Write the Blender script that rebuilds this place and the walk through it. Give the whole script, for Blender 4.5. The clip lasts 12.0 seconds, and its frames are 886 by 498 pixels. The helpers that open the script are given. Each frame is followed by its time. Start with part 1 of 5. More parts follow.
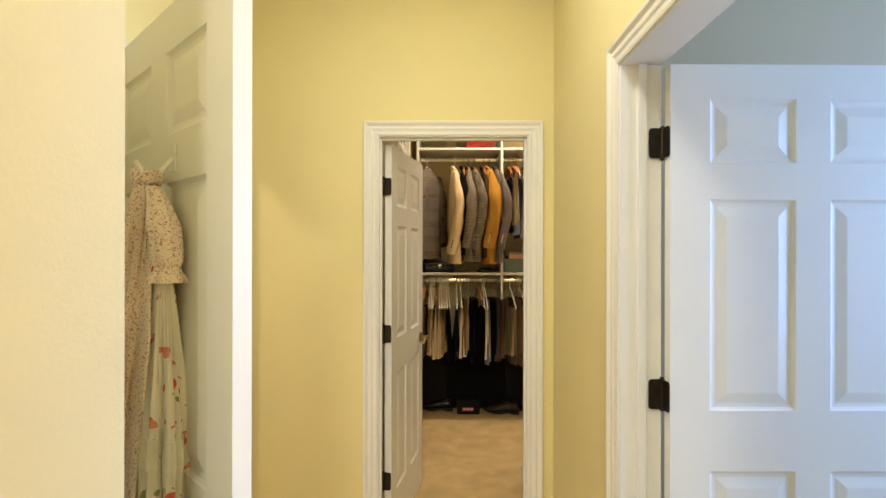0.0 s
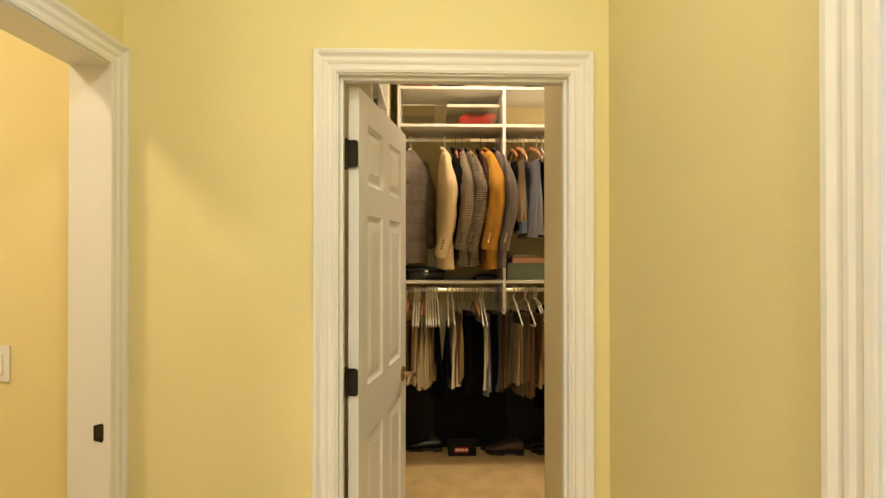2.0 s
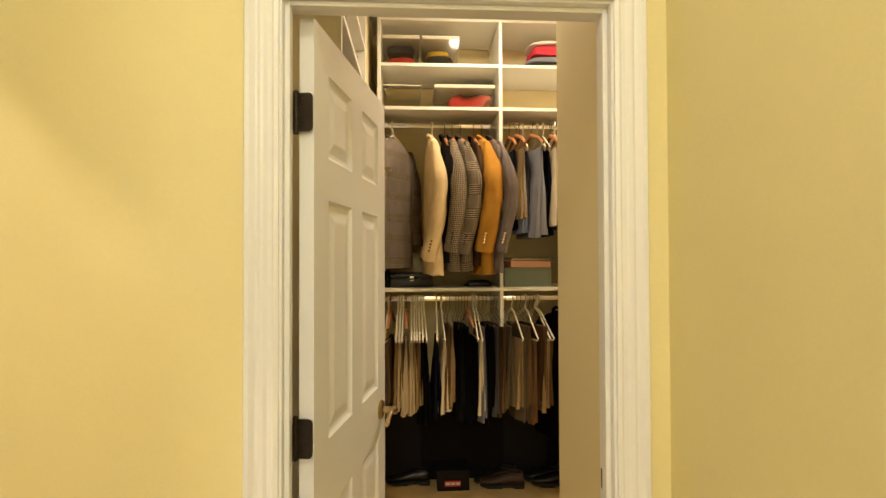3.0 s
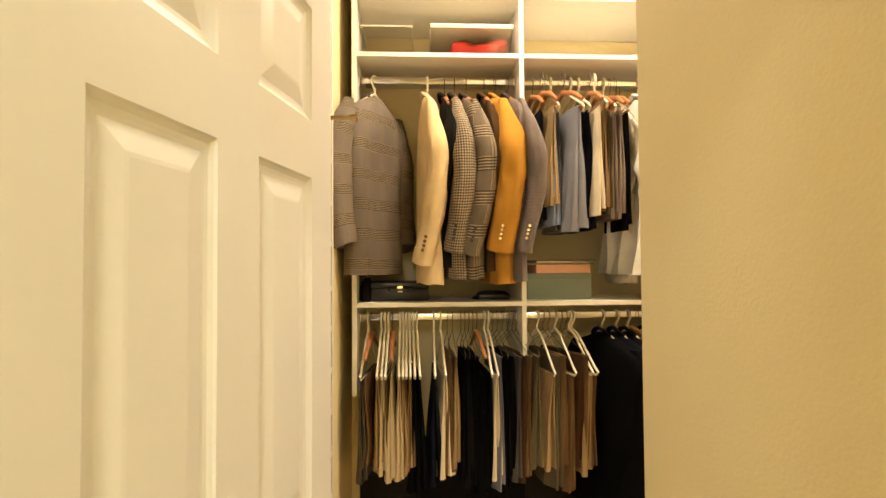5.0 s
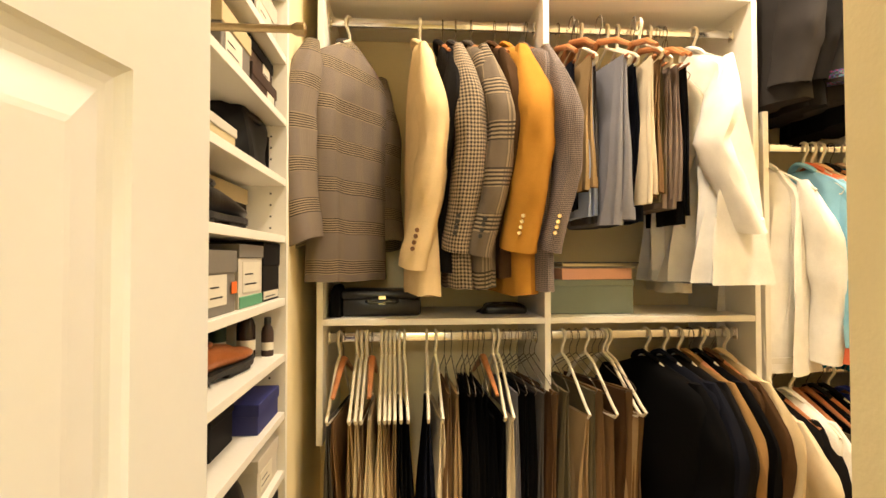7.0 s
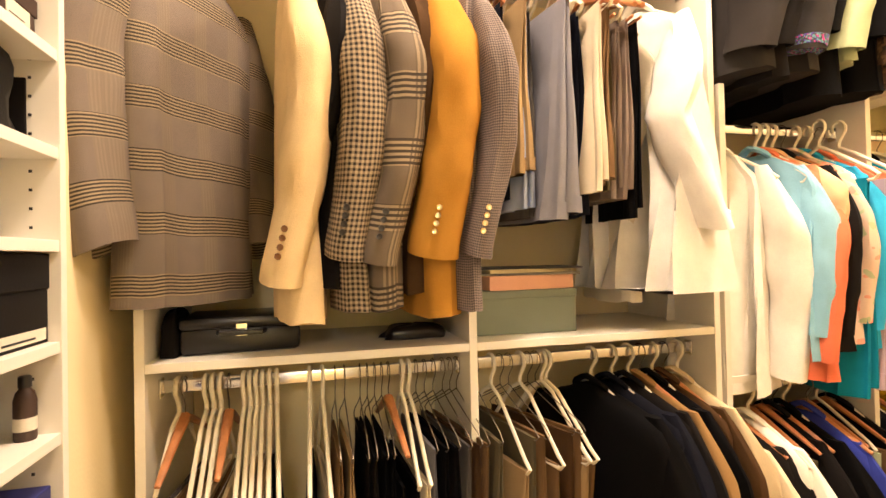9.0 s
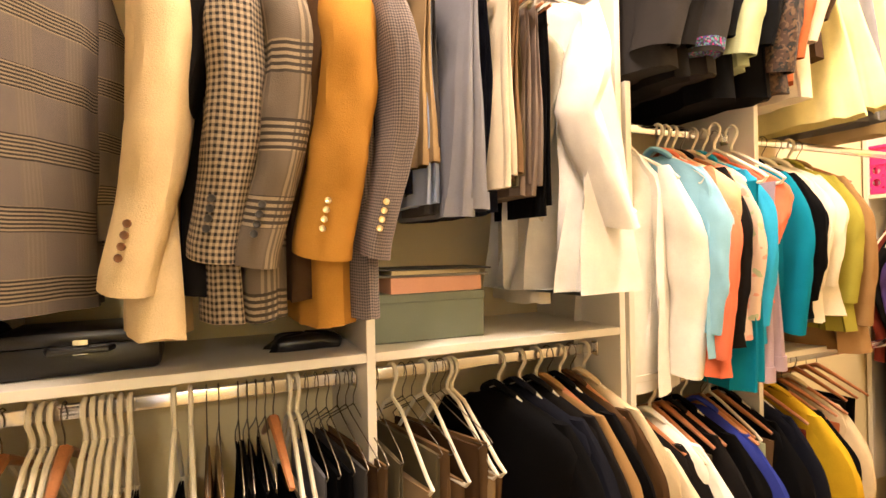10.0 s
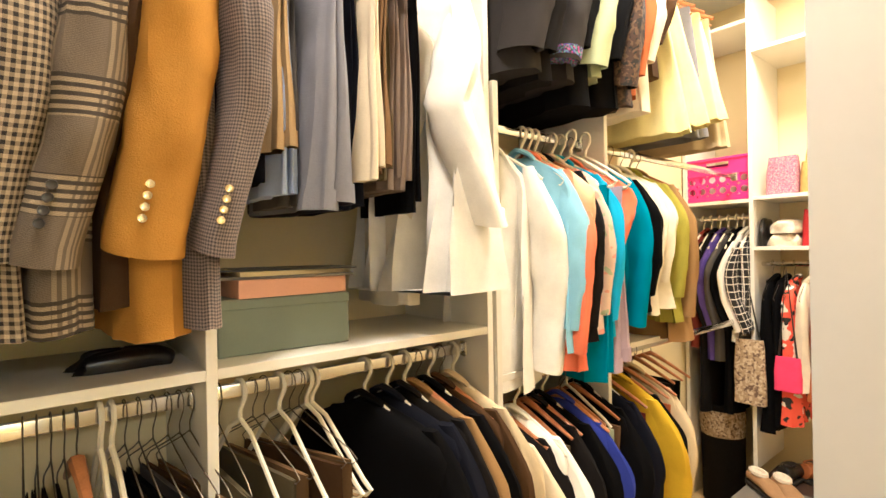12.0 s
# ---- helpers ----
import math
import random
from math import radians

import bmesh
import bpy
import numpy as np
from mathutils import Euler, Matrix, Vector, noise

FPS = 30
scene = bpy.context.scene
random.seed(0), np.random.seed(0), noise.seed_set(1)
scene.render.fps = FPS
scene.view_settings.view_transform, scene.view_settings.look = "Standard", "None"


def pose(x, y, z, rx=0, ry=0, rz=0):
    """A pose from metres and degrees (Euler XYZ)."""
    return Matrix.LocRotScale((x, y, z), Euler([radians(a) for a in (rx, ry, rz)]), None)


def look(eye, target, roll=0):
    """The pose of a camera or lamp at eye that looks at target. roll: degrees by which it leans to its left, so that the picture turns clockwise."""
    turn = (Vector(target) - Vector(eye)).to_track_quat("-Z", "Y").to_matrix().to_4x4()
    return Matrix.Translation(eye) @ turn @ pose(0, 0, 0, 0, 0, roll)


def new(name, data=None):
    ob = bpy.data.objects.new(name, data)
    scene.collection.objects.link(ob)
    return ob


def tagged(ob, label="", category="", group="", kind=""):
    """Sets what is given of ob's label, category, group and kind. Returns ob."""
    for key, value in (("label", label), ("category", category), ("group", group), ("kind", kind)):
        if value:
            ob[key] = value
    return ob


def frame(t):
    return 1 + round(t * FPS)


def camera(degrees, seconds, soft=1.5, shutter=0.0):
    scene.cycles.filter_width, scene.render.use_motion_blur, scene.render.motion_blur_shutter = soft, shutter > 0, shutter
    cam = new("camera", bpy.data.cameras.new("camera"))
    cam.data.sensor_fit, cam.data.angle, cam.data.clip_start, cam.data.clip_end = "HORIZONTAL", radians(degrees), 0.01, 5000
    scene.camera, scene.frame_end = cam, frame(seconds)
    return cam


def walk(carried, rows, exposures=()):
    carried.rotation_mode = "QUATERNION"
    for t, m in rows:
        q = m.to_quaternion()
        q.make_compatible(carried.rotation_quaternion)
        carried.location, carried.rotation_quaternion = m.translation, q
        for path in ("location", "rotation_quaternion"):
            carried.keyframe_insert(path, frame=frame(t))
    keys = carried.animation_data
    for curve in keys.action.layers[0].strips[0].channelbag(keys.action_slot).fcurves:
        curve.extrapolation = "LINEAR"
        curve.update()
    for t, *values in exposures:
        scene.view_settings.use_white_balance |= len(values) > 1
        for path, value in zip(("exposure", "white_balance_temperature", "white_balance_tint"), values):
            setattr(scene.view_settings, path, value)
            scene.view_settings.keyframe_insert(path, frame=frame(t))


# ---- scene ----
cam = camera(84.2, 12.0)
PATH = [
    (0, (0.019, -0.221, 1.495), (-0.002, 1.779, 1.496), 0.1),
    (0.5, (0.004, -0.042, 1.492), (0.018, 1.958, 1.49), 0.1),
    (1, (0.013, 0.178, 1.5), (0.036, 2.178, 1.502), 0.0),
    (1.5, (0.006, 0.403, 1.487), (0.034, 2.403, 1.493), -0.1),
    (2, (-0.037, 0.644, 1.49), (0.020, 2.643, 1.502), 0.0),
    (2.5, (-0.051, 0.880, 1.49), (0.047, 2.878, 1.506), -0.0),
    (3, (-0.036, 1.113, 1.478), (0.080, 3.110, 1.510), -0.2),
    (3.2, (-0.031, 1.197, 1.474), (0.084, 3.194, 1.509), -0.3),
    (4.8, (0.023, 1.845, 1.458), (0.116, 3.842, 1.514), -0.5),
    (5, (0.033, 1.918, 1.463), (0.129, 3.915, 1.518), -0.4),
    (5.5, (0.033, 2.064, 1.464), (0.133, 4.061, 1.522), -0.4),
    (6, (0.029, 2.225, 1.471), (0.137, 4.222, 1.526), -0.4),
    (6.5, (0.025, 2.342, 1.471), (0.145, 4.338, 1.526), -0.4),
    (6.7, (0.028, 2.388, 1.474), (0.152, 4.383, 1.524), -0.2),
    (8.3, (0.085, 2.738, 1.509), (0.402, 4.712, 1.534), -1.0),
    (8.5, (0.097, 2.786, 1.503), (0.456, 4.753, 1.538), -1.1),
    (9, (0.124, 2.874, 1.508), (0.612, 4.813, 1.535), -1.2),
    (9.5, (0.155, 2.925, 1.513), (0.802, 4.817, 1.533), -1.3),
    (10, (0.2, 2.975, 1.516), (1.006, 4.806, 1.52), -1.1),
    (10.5, (0.227, 3.017, 1.513), (1.198, 4.766, 1.512), -0.9),
    (11, (0.242, 3.04, 1.509), (1.341, 4.711, 1.508), -0.8),
    (11.5, (0.247, 3.049, 1.509), (1.445, 4.651, 1.508), -0.7),
    (12, (0.248, 3.05, 1.506), (1.509, 4.602, 1.51), -1.0),
]
EXPOSURES = [(0.0, -0.08, 5750, 6), (2.0, -0.05, 6200, 6), (3.2, 0.10, 6200, 5), (5.0, 0.72, 6150, 6), (6.5, 0.88, 5950, 6), (8.4, 1.20, 6150, 18), (10.0, 1.26, 5850, 18), (12.0, 1.20, 5150, 9)]
walk(cam, [(t, look(eye, target, roll)) for t, eye, target, roll in PATH], EXPOSURES)

# ---- light ----
world = bpy.data.worlds.new("world")
scene.world = world
world.use_nodes = True
wn = world.node_tree.nodes
sky = wn.new("ShaderNodeTexSky")
sky.sky_type, sky.sun_disc = "NISHITA", False
sky.sun_elevation, sky.sun_rotation = radians(35), radians(90)
world.node_tree.links.new(sky.outputs[0], wn["Background"].inputs[0])
wn["Background"].inputs[1].default_value = 0.1


def area_light(name, m, power, color, sx, sy):
    data = bpy.data.lights.new(name, "AREA")
    data.shape, data.size, data.size_y, data.energy, data.color = "RECTANGLE", sx, sy, power, color
    ob = new(name, data)
    ob.matrix_world = m
    return ob


WARM = (1.0, 0.765, 0.53)
SOFT = (1.0, 0.90, 0.745)
# ceiling lamps of the hall and the closet, daylight in the side room's window and the left room's lamp
area_light("hall_lamp_light", look((-0.05, 1.0, 2.96), (-0.05, 1.0, 0)), 16, SOFT, 0.32, 0.32)
area_light("rear_lamp_light", look((-0.15, -1.5, 2.96), (-0.15, -1.5, 0)), 58, SOFT, 0.32, 0.32)
area_light("closet_lamp_light", look((1.40, 3.58, 2.96), (1.40, 3.58, 0)), 19, WARM, 0.26, 0.26)
area_light("far_lamp_light", look((2.70, 3.60, 2.96), (2.70, 3.60, 0)), 20.5, WARM, 0.32, 0.32)
area_light("entry_lamp_light", look((0.36, 3.52, 2.96), (0.36, 3.52, 0)), 17, WARM, 0.26, 0.26)
area_light("left_room_lamp_light", look((-1.9, 1.2, 2.9), (-1.9, 1.2, 0)), 27, WARM, 0.32, 0.32)
area_light("side_window_light", look((2.9, 0.55, 1.6), (0, 0.55, 1.4)), 72, (0.40, 0.575, 1.0), 1.3, 1.5)


# ---- materials ----
def material(name, color, rough=0.6, metal=0.0, vary=0.08, scale=6.0, bump=0.02, grain=300.0, coords="Object", alpha_spec=0.5):
    """A plain surface with two scales of variation and a fine relief."""
    m = bpy.data.materials.new(name)
    m.use_nodes = True
    n, l = m.node_tree.nodes, m.node_tree.links
    b = n["Principled BSDF"]
    b.inputs["Roughness"].default_value, b.inputs["Metallic"].default_value = rough, metal
    b.inputs["Specular IOR Level"].default_value = alpha_spec
    tc = n.new("ShaderNodeTexCoord")
    big, fine = n.new("ShaderNodeTexNoise"), n.new("ShaderNodeTexNoise")
    big.inputs["Scale"].default_value, big.inputs["Detail"].default_value = scale, 4
    fine.inputs["Scale"].default_value, fine.inputs["Detail"].default_value = grain, 2
    l.new(tc.outputs[coords], big.inputs["Vector"]), l.new(tc.outputs[coords], fine.inputs["Vector"])
    add = n.new("ShaderNodeMath")
    add.operation = "MULTIPLY_ADD"
    l.new(fine.outputs["Fac"], add.inputs[0])
    add.inputs[1].default_value = 0.5
    l.new(big.outputs["Fac"], add.inputs[2])
    mix = n.new("ShaderNodeMix")
    mix.data_type = "RGBA"
    c = Vector(color)
    mix.inputs["A"].default_value = (*[max(0, v * (1 - vary)) for v in c], 1)
    mix.inputs["B"].default_value = (*[min(1, v * (1 + vary)) for v in c], 1)
    ramp = n.new("ShaderNodeMapRange")
    ramp.inputs["From Min"].default_value, ramp.inputs["From Max"].default_value = 0.45, 1.05
    l.new(add.outputs[0], ramp.inputs["Value"]), l.new(ramp.outputs[0], mix.inputs["Factor"])
    l.new(mix.outputs["Result"], b.inputs["Base Color"])
    if bump:
        bp = n.new("ShaderNodeBump")
        bp.inputs["Strength"].default_value, bp.inputs["Distance"].default_value = min(1.0, bump * 10), 0.002
        l.new(fine.outputs["Fac"], bp.inputs["Height"]), l.new(bp.outputs[0], b.inputs["Normal"])
    return m


def stripes(n, l, source, period, duty):
    d = n.new("ShaderNodeMath")
    d.operation = "DIVIDE"
    l.new(source, d.inputs[0])
    d.inputs[1].default_value = period
    f = n.new("ShaderNodeMath")
    f.operation = "FRACT"
    l.new(d.outputs[0], f.inputs[0])
    g = n.new("ShaderNodeMath")
    g.operation = "LESS_THAN"
    l.new(f.outputs[0], g.inputs[0])
    g.inputs[1].default_value = duty
    return g.outputs[0]


def math2(n, l, op, a, b):
    d = n.new("ShaderNodeMath")
    d.operation = op
    for k, v in enumerate((a, b)):
        if isinstance(v, float):
            d.inputs[k].default_value = v
        else:
            l.new(v, d.inputs[k])
    return d.outputs[0]


def woven(name, light, dark, kind="plaid", size=0.05, fine=0.006, rough=0.9, bands=0.34, warp=0.3, cream=(0.5, 0.4, 0.25)):
    """Woven check, houndstooth, stripe or plaid cloth in two yarns."""
    m = material(name, light, rough, vary=0.12, scale=9, bump=0.05, grain=500)
    n, l = m.node_tree.nodes, m.node_tree.links
    b = n["Principled BSDF"]
    base = b.inputs["Base Color"].links[0].from_socket
    tc = n.new("ShaderNodeTexCoord")
    sep = n.new("ShaderNodeSeparateXYZ")
    l.new(tc.outputs["UV"], sep.inputs[0])
    a, z = sep.outputs[0], sep.outputs[1]
    fa, fz = stripes(n, l, a, fine, 0.5), stripes(n, l, z, fine, 0.5)
    if kind == "plaid":
        ba, bz = stripes(n, l, a, size * 0.80, bands), stripes(n, l, z, size, bands)
        across = math2(n, l, "MULTIPLY", math2(n, l, "MULTIPLY", fz, bz), 0.92)
        along = math2(n, l, "MULTIPLY", math2(n, l, "MULTIPLY", fa, ba), warp)
        twill = math2(n, l, "MULTIPLY", stripes(n, l, math2(n, l, "ADD", a, math2(n, l, "MULTIPLY", z, 2.0)), fine * 0.55, 0.5), 0.22)
        fac = math2(n, l, "MAXIMUM", math2(n, l, "MAXIMUM", across, along), twill)
        lift = n.new("ShaderNodeMix")
        lift.data_type = "RGBA"
        l.new(math2(n, l, "MAXIMUM", math2(n, l, "MULTIPLY", bz, 0.75), math2(n, l, "MULTIPLY", ba, warp * 0.8)), lift.inputs["Factor"])
        l.new(base, lift.inputs["A"])
        lift.inputs["B"].default_value = (*cream, 1)
        base = lift.outputs["Result"]
    elif kind == "check":
        x = math2(n, l, "ADD", fa, fz)
        fac = math2(n, l, "MULTIPLY", x, 0.5)
    elif kind == "grid":
        fac = math2(n, l, "MAXIMUM", stripes(n, l, a, size, 0.12), stripes(n, l, z, size, 0.12))
    else:
        fac = stripes(n, l, a, size, 0.2)
    mix = n.new("ShaderNodeMix")
    mix.data_type = "RGBA"
    l.new(fac, mix.inputs["Factor"])
    l.new(base, mix.inputs["A"])
    mix.inputs["B"].default_value = (*dark, 1)
    l.new(mix.outputs["Result"], b.inputs["Base Color"])
    return m


def blotched(name, ground, spots, size=14.0, cut=0.62):
    """Printed cloth or skin: blots of colours on a ground."""
    m = material(name, ground, 0.85, bump=0.04)
    n, l = m.node_tree.nodes, m.node_tree.links
    b = n["Principled BSDF"]
    src = b.inputs["Base Color"].links[0].from_socket
    tc = n.new("ShaderNodeTexCoord")
    for k, c in enumerate(spots):
        v = n.new("ShaderNodeTexNoise")
        v.inputs["Scale"].default_value, v.inputs["Detail"].default_value = size * (1 + 0.3 * k), 1
        mp = n.new("ShaderNodeMapping")
        mp.inputs["Location"].default_value = (3.1 * k, 1.7 * k, 5.3 * k)
        l.new(tc.outputs["Object"], mp.inputs[0]), l.new(mp.outputs[0], v.inputs["Vector"])
        g = math2(n, l, "GREATER_THAN", v.outputs["Fac"], cut)
        mix = n.new("ShaderNodeMix")
        mix.data_type = "RGBA"
        l.new(g, mix.inputs["Factor"]), l.new(src, mix.inputs["A"])
        mix.inputs["B"].default_value = (*c, 1)
        src = mix.outputs["Result"]
    l.new(src, b.inputs["Base Color"])
    return m


def cloth(name, color, rough=0.9):
    return material(name, color, rough, vary=0.14, scale=11, bump=0.05, grain=420, alpha_spec=0.07)


YELLOW = material("yellow_wall_paint", (0.79, 0.70, 0.36), 0.75, vary=0.03, scale=2, bump=0.02, grain=160)
CREAM = material("cream_wall_paint", (0.80, 0.69, 0.41), 0.75, vary=0.03, scale=2, bump=0.02, grain=160)
GREYWALL = material("grey_green_wall_paint", (0.54, 0.45, 0.30), 0.8, vary=0.03, scale=2, bump=0.02, grain=160)
CEILING = material("white_ceiling_paint", (0.80, 0.78, 0.72), 0.9, vary=0.02, scale=3, bump=0.04, grain=120)
TRIM = material("white_gloss_trim_paint", (0.80, 0.79, 0.76), 0.35, vary=0.02, scale=5, bump=0.004, grain=60)
MELAMINE = material("white_melamine", (0.80, 0.77, 0.68), 0.4, vary=0.02, scale=5, bump=0.003, grain=80)
CARPET = material("beige_carpet", (0.60, 0.43, 0.19), 1.0, vary=0.22, scale=7, bump=0.1, grain=420)
BRONZE = material("oil_rubbed_bronze", (0.045, 0.035, 0.026), 0.42, 0.8, vary=0.25, scale=40, bump=0.01)
BRASS = material("aged_brass", (0.42, 0.32, 0.17), 0.3, 1.0, vary=0.15, scale=50, bump=0.004)
CHROME = material("polished_chrome", (0.75, 0.74, 0.72), 0.14, 1.0, vary=0.03, scale=20, bump=0.0)
PLASTIC_W = material("ivory_hanger_plastic", (0.76, 0.70, 0.55), 0.4, vary=0.04, bump=0.0)
WOOD_H = material("reddish_hanger_wood", (0.42, 0.17, 0.06), 0.35, vary=0.25, scale=30, bump=0.01)
WIRE = material("dull_steel_wire", (0.16, 0.135, 0.10), 0.45, 1.0, vary=0.1, bump=0.0)
BLACK = material("black_plastic", (0.02, 0.02, 0.02), 0.4, vary=0.2, bump=0.01)
GLASSY = bpy.data.materials.new("clear_plastic")
GLASSY.use_nodes = True
_n, _l = GLASSY.node_tree.nodes, GLASSY.node_tree.links
_t, _g, _m = _n.new("ShaderNodeBsdfTransparent"), _n.new("ShaderNodeBsdfGlossy"), _n.new("ShaderNodeMixShader")
_t.inputs[0].default_value, _g.inputs["Roughness"].default_value, _m.inputs[0].default_value = (0.95, 0.94, 0.91, 1), 0.1, 0.08
_l.new(_t.outputs[0], _m.inputs[1]), _l.new(_g.outputs[0], _m.inputs[2]), _l.new(_m.outputs[0], _n["Material Output"].inputs[0])



# ---- mesh helpers ----
def part(name, bm, mat, parent=None, label="", smooth=True):
    me = bpy.data.meshes.new(name)
    bmesh.ops.recalc_face_normals(bm, faces=bm.faces)
    if smooth:
        for f in bm.faces:
            f.smooth = True
    bm.to_mesh(me)
    bm.free()
    me.materials.append(mat)
    if smooth:
        me.set_sharp_from_angle(angle=radians(38))
    ob = new(name, me)
    if parent is not None:
        ob.parent = parent
    if label:
        ob["label"] = label
    return ob


def thing(name, m, label, category, group="", kind=""):
    ob = new(name)
    ob.matrix_world = m
    ob.empty_display_size = 0.05
    return tagged(ob, label, category, group, kind)


def box(bm, x0, y0, z0, x1, y1, z1, bevel=0.0, m=None):
    g = bmesh.ops.create_cube(bm, size=1)
    vs = g["verts"]
    for v in vs:
        v.co = Vector((x0 + (v.co.x + 0.5) * (x1 - x0), y0 + (v.co.y + 0.5) * (y1 - y0), z0 + (v.co.z + 0.5) * (z1 - z0)))
    if bevel:
        es = list({e for v in vs for e in v.link_edges})
        r = bmesh.ops.bevel(bm, geom=es, offset=bevel, segments=2, profile=0.5, affect="EDGES")
        vs = list({v for f in r["faces"] for v in f.verts} | {v for v in vs if v.is_valid})
    if m is not None:
        for v in vs:
            v.co = m @ v.co
    return bm


def boxed(*args, bevel=0.0):
    return box(bmesh.new(), *args, bevel=bevel)


def loft(bm, rings, closed=True, caps=True, cloth_uv=False):
    """Skin over rings of points. cloth_uv: lay the weave round the widest ring and down the rings, in metres."""
    rows = [[bm.verts.new(p) for p in r] for r in rings]
    n = len(rows[0])
    if cloth_uv:
        layer = bm.loops.layers.uv.new("weave")
        size = [sum((r[i] - r[i - 1]).length for i in range(n)) for r in rings]
        wide = rings[size.index(max(size))]
        us = [0.0]
        for i in range(n):
            us.append(us[-1] + (wide[(i + 1) % n] - wide[i]).length)
        vs = [0.0]
        for r, q in zip(rings, rings[1:]):
            vs.append(vs[-1] + sum((x - y).length for x, y in zip(r, q)) / n)
    for j, (a, b) in enumerate(zip(rows, rows[1:])):
        for i in range(n if closed else n - 1):
            k = (i + 1) % n
            f = bm.faces.new((a[i], a[k], b[k], b[i]))
            if cloth_uv:
                for lp, uv in zip(f.loops, ((us[i], vs[j]), (us[i + 1], vs[j]), (us[i + 1], vs[j + 1]), (us[i], vs[j + 1]))):
                    lp[layer].uv = uv
    if caps and closed:
        bm.faces.new(rows[0][::-1])
        bm.faces.new(rows[-1])
    return rows


def tube(bm, pts, r, n=8, caps=True, flat=1.0):
    """A round bar along pts; r is one radius or one a point."""
    pts = [Vector(p) for p in pts]
    rings, side = [], None
    for i, p in enumerate(pts):
        t = (pts[min(i + 1, len(pts) - 1)] - pts[max(i - 1, 0)]).normalized()
        if side is None:
            side = t.cross(Vector((0.13, 0.31, 1)) if abs(t.z) < 0.95 else Vector((1, 0.1, 0))).normalized()
        side = (side - t * side.dot(t)).normalized()
        up = t.cross(side)
        rr = r[i] if isinstance(r, (list, tuple)) else r
        rings.append([p + side * rr * math.cos(2 * math.pi * k / n) + up * rr * flat * math.sin(2 * math.pi * k / n) for k in range(n)])
    loft(bm, rings, caps=caps)
    return bm


def bar(pts, r, n=8):
    return tube(bmesh.new(), pts, r, n)


def lathe(bm, profile, n=20, m=None):
    """Turned body round z from (radius, z) pairs."""
    rings = []
    for r, z in profile:
        ring = [Vector((r * math.cos(2 * math.pi * k / n), r * math.sin(2 * math.pi * k / n), z)) for k in range(n)]
        rings.append([m @ p for p in ring] if m is not None else ring)
    loft(bm, rings)
    return bm


def structure(name, bm, mat, label="", smooth=False):
    return tagged(part(name, bm, mat, None, label, smooth), label, "", "", "structure")


def wall_run(name, mat, label, *boxes):
    bm = bmesh.new()
    for b in boxes:
        box(bm, *b)
    return structure(name, bm, mat, label)


# ---- shell ----
H = 3.0
HX0, HX1 = -0.985, 0.535      # hall walls
FY0, FY1 = 2.185, 2.265        # wall between hall and closet
DX0, DX1 = -0.32, 0.405       # closet doorway
DH = 2.045
structure("floor", boxed(-3.3, -2.6, -0.1, 3.9, 4.7, 0.0), CARPET, "beige cut-pile carpet over the whole floor")
structure("ceiling", boxed(-3.3, -2.6, H, 3.9, 4.7, H + 0.1), CEILING, "plain white painted ceiling")
wall_run("wall_hall_end", YELLOW, "yellow painted hall wall with a doorway",
         (HX0, FY0, 0, DX0 - 0.02, FY1, H), (DX1 + 0.02, FY0, 0, HX1, FY1, H), (DX0 - 0.02, FY0, DH + 0.02, DX1 + 0.02, FY1, H))
# left hall wall with the doorway to the left room
LY0, LY1 = 1.185, 2.125
wall_run("wall_hall_left", YELLOW, "yellow painted hall wall with a doorway",
         (HX0 - 0.115, 0.44, 0, HX0, LY0 - 0.02, H), (HX0 - 0.115, LY1 + 0.02, 0, HX0, FY1 + 0.0, H), (HX0 - 0.115, LY0 - 0.02, DH + 0.02, HX0, LY1 + 0.02, H))
wall_run("wall_hall_near_left", CREAM, "cream painted wall with an outer corner", (HX0 - 0.115, -2.5, 0, -0.42, 0.44, H))
wall_run("wall_left_room", YELLOW, "warm yellow wall of the next room",
         (-3.2, FY1, 0, HX0, FY1 + 0.1, H), (-3.3, 0.2, 0, -3.2, FY1 + 0.1, H), (-3.2, 0.2, 0, HX0 - 0.115, 0.3, H))
# right hall wall with the doorway to the side room
GY0, GY1 = 0.33, 1.245
wall_run("wall_hall_right", YELLOW, "yellow painted hall wall with a doorway",
         (HX1, -2.5, 0, HX1 + 0.115, GY0 - 0.02, H), (HX1, GY1 + 0.02, 0, HX1 + 0.115, FY0, H), (HX1, GY0 - 0.02, DH + 0.02, HX1 + 0.115, GY1 + 0.02, H))
wall_run("wall_hall_back", YELLOW, "yellow painted hall wall", (-0.42, -2.6, 0, HX1, -2.5, H))
wall_run("wall_side_room", GREYWALL, "grey-green painted wall of the side room",
         (HX1 + 0.115, 1.62, 0, 3.1, 1.72, H), (3.0, -2.5, 0, 3.1, -0.15, H), (3.0, 1.25, 0, 3.1, 1.62, H), (3.0, -0.15, 0, 3.1, 1.25, 0.85), (3.0, -0.15, 2.4, 3.1, 1.25, H),
         (HX1 + 0.115, -2.6, 0, 3.1, -2.5, H))
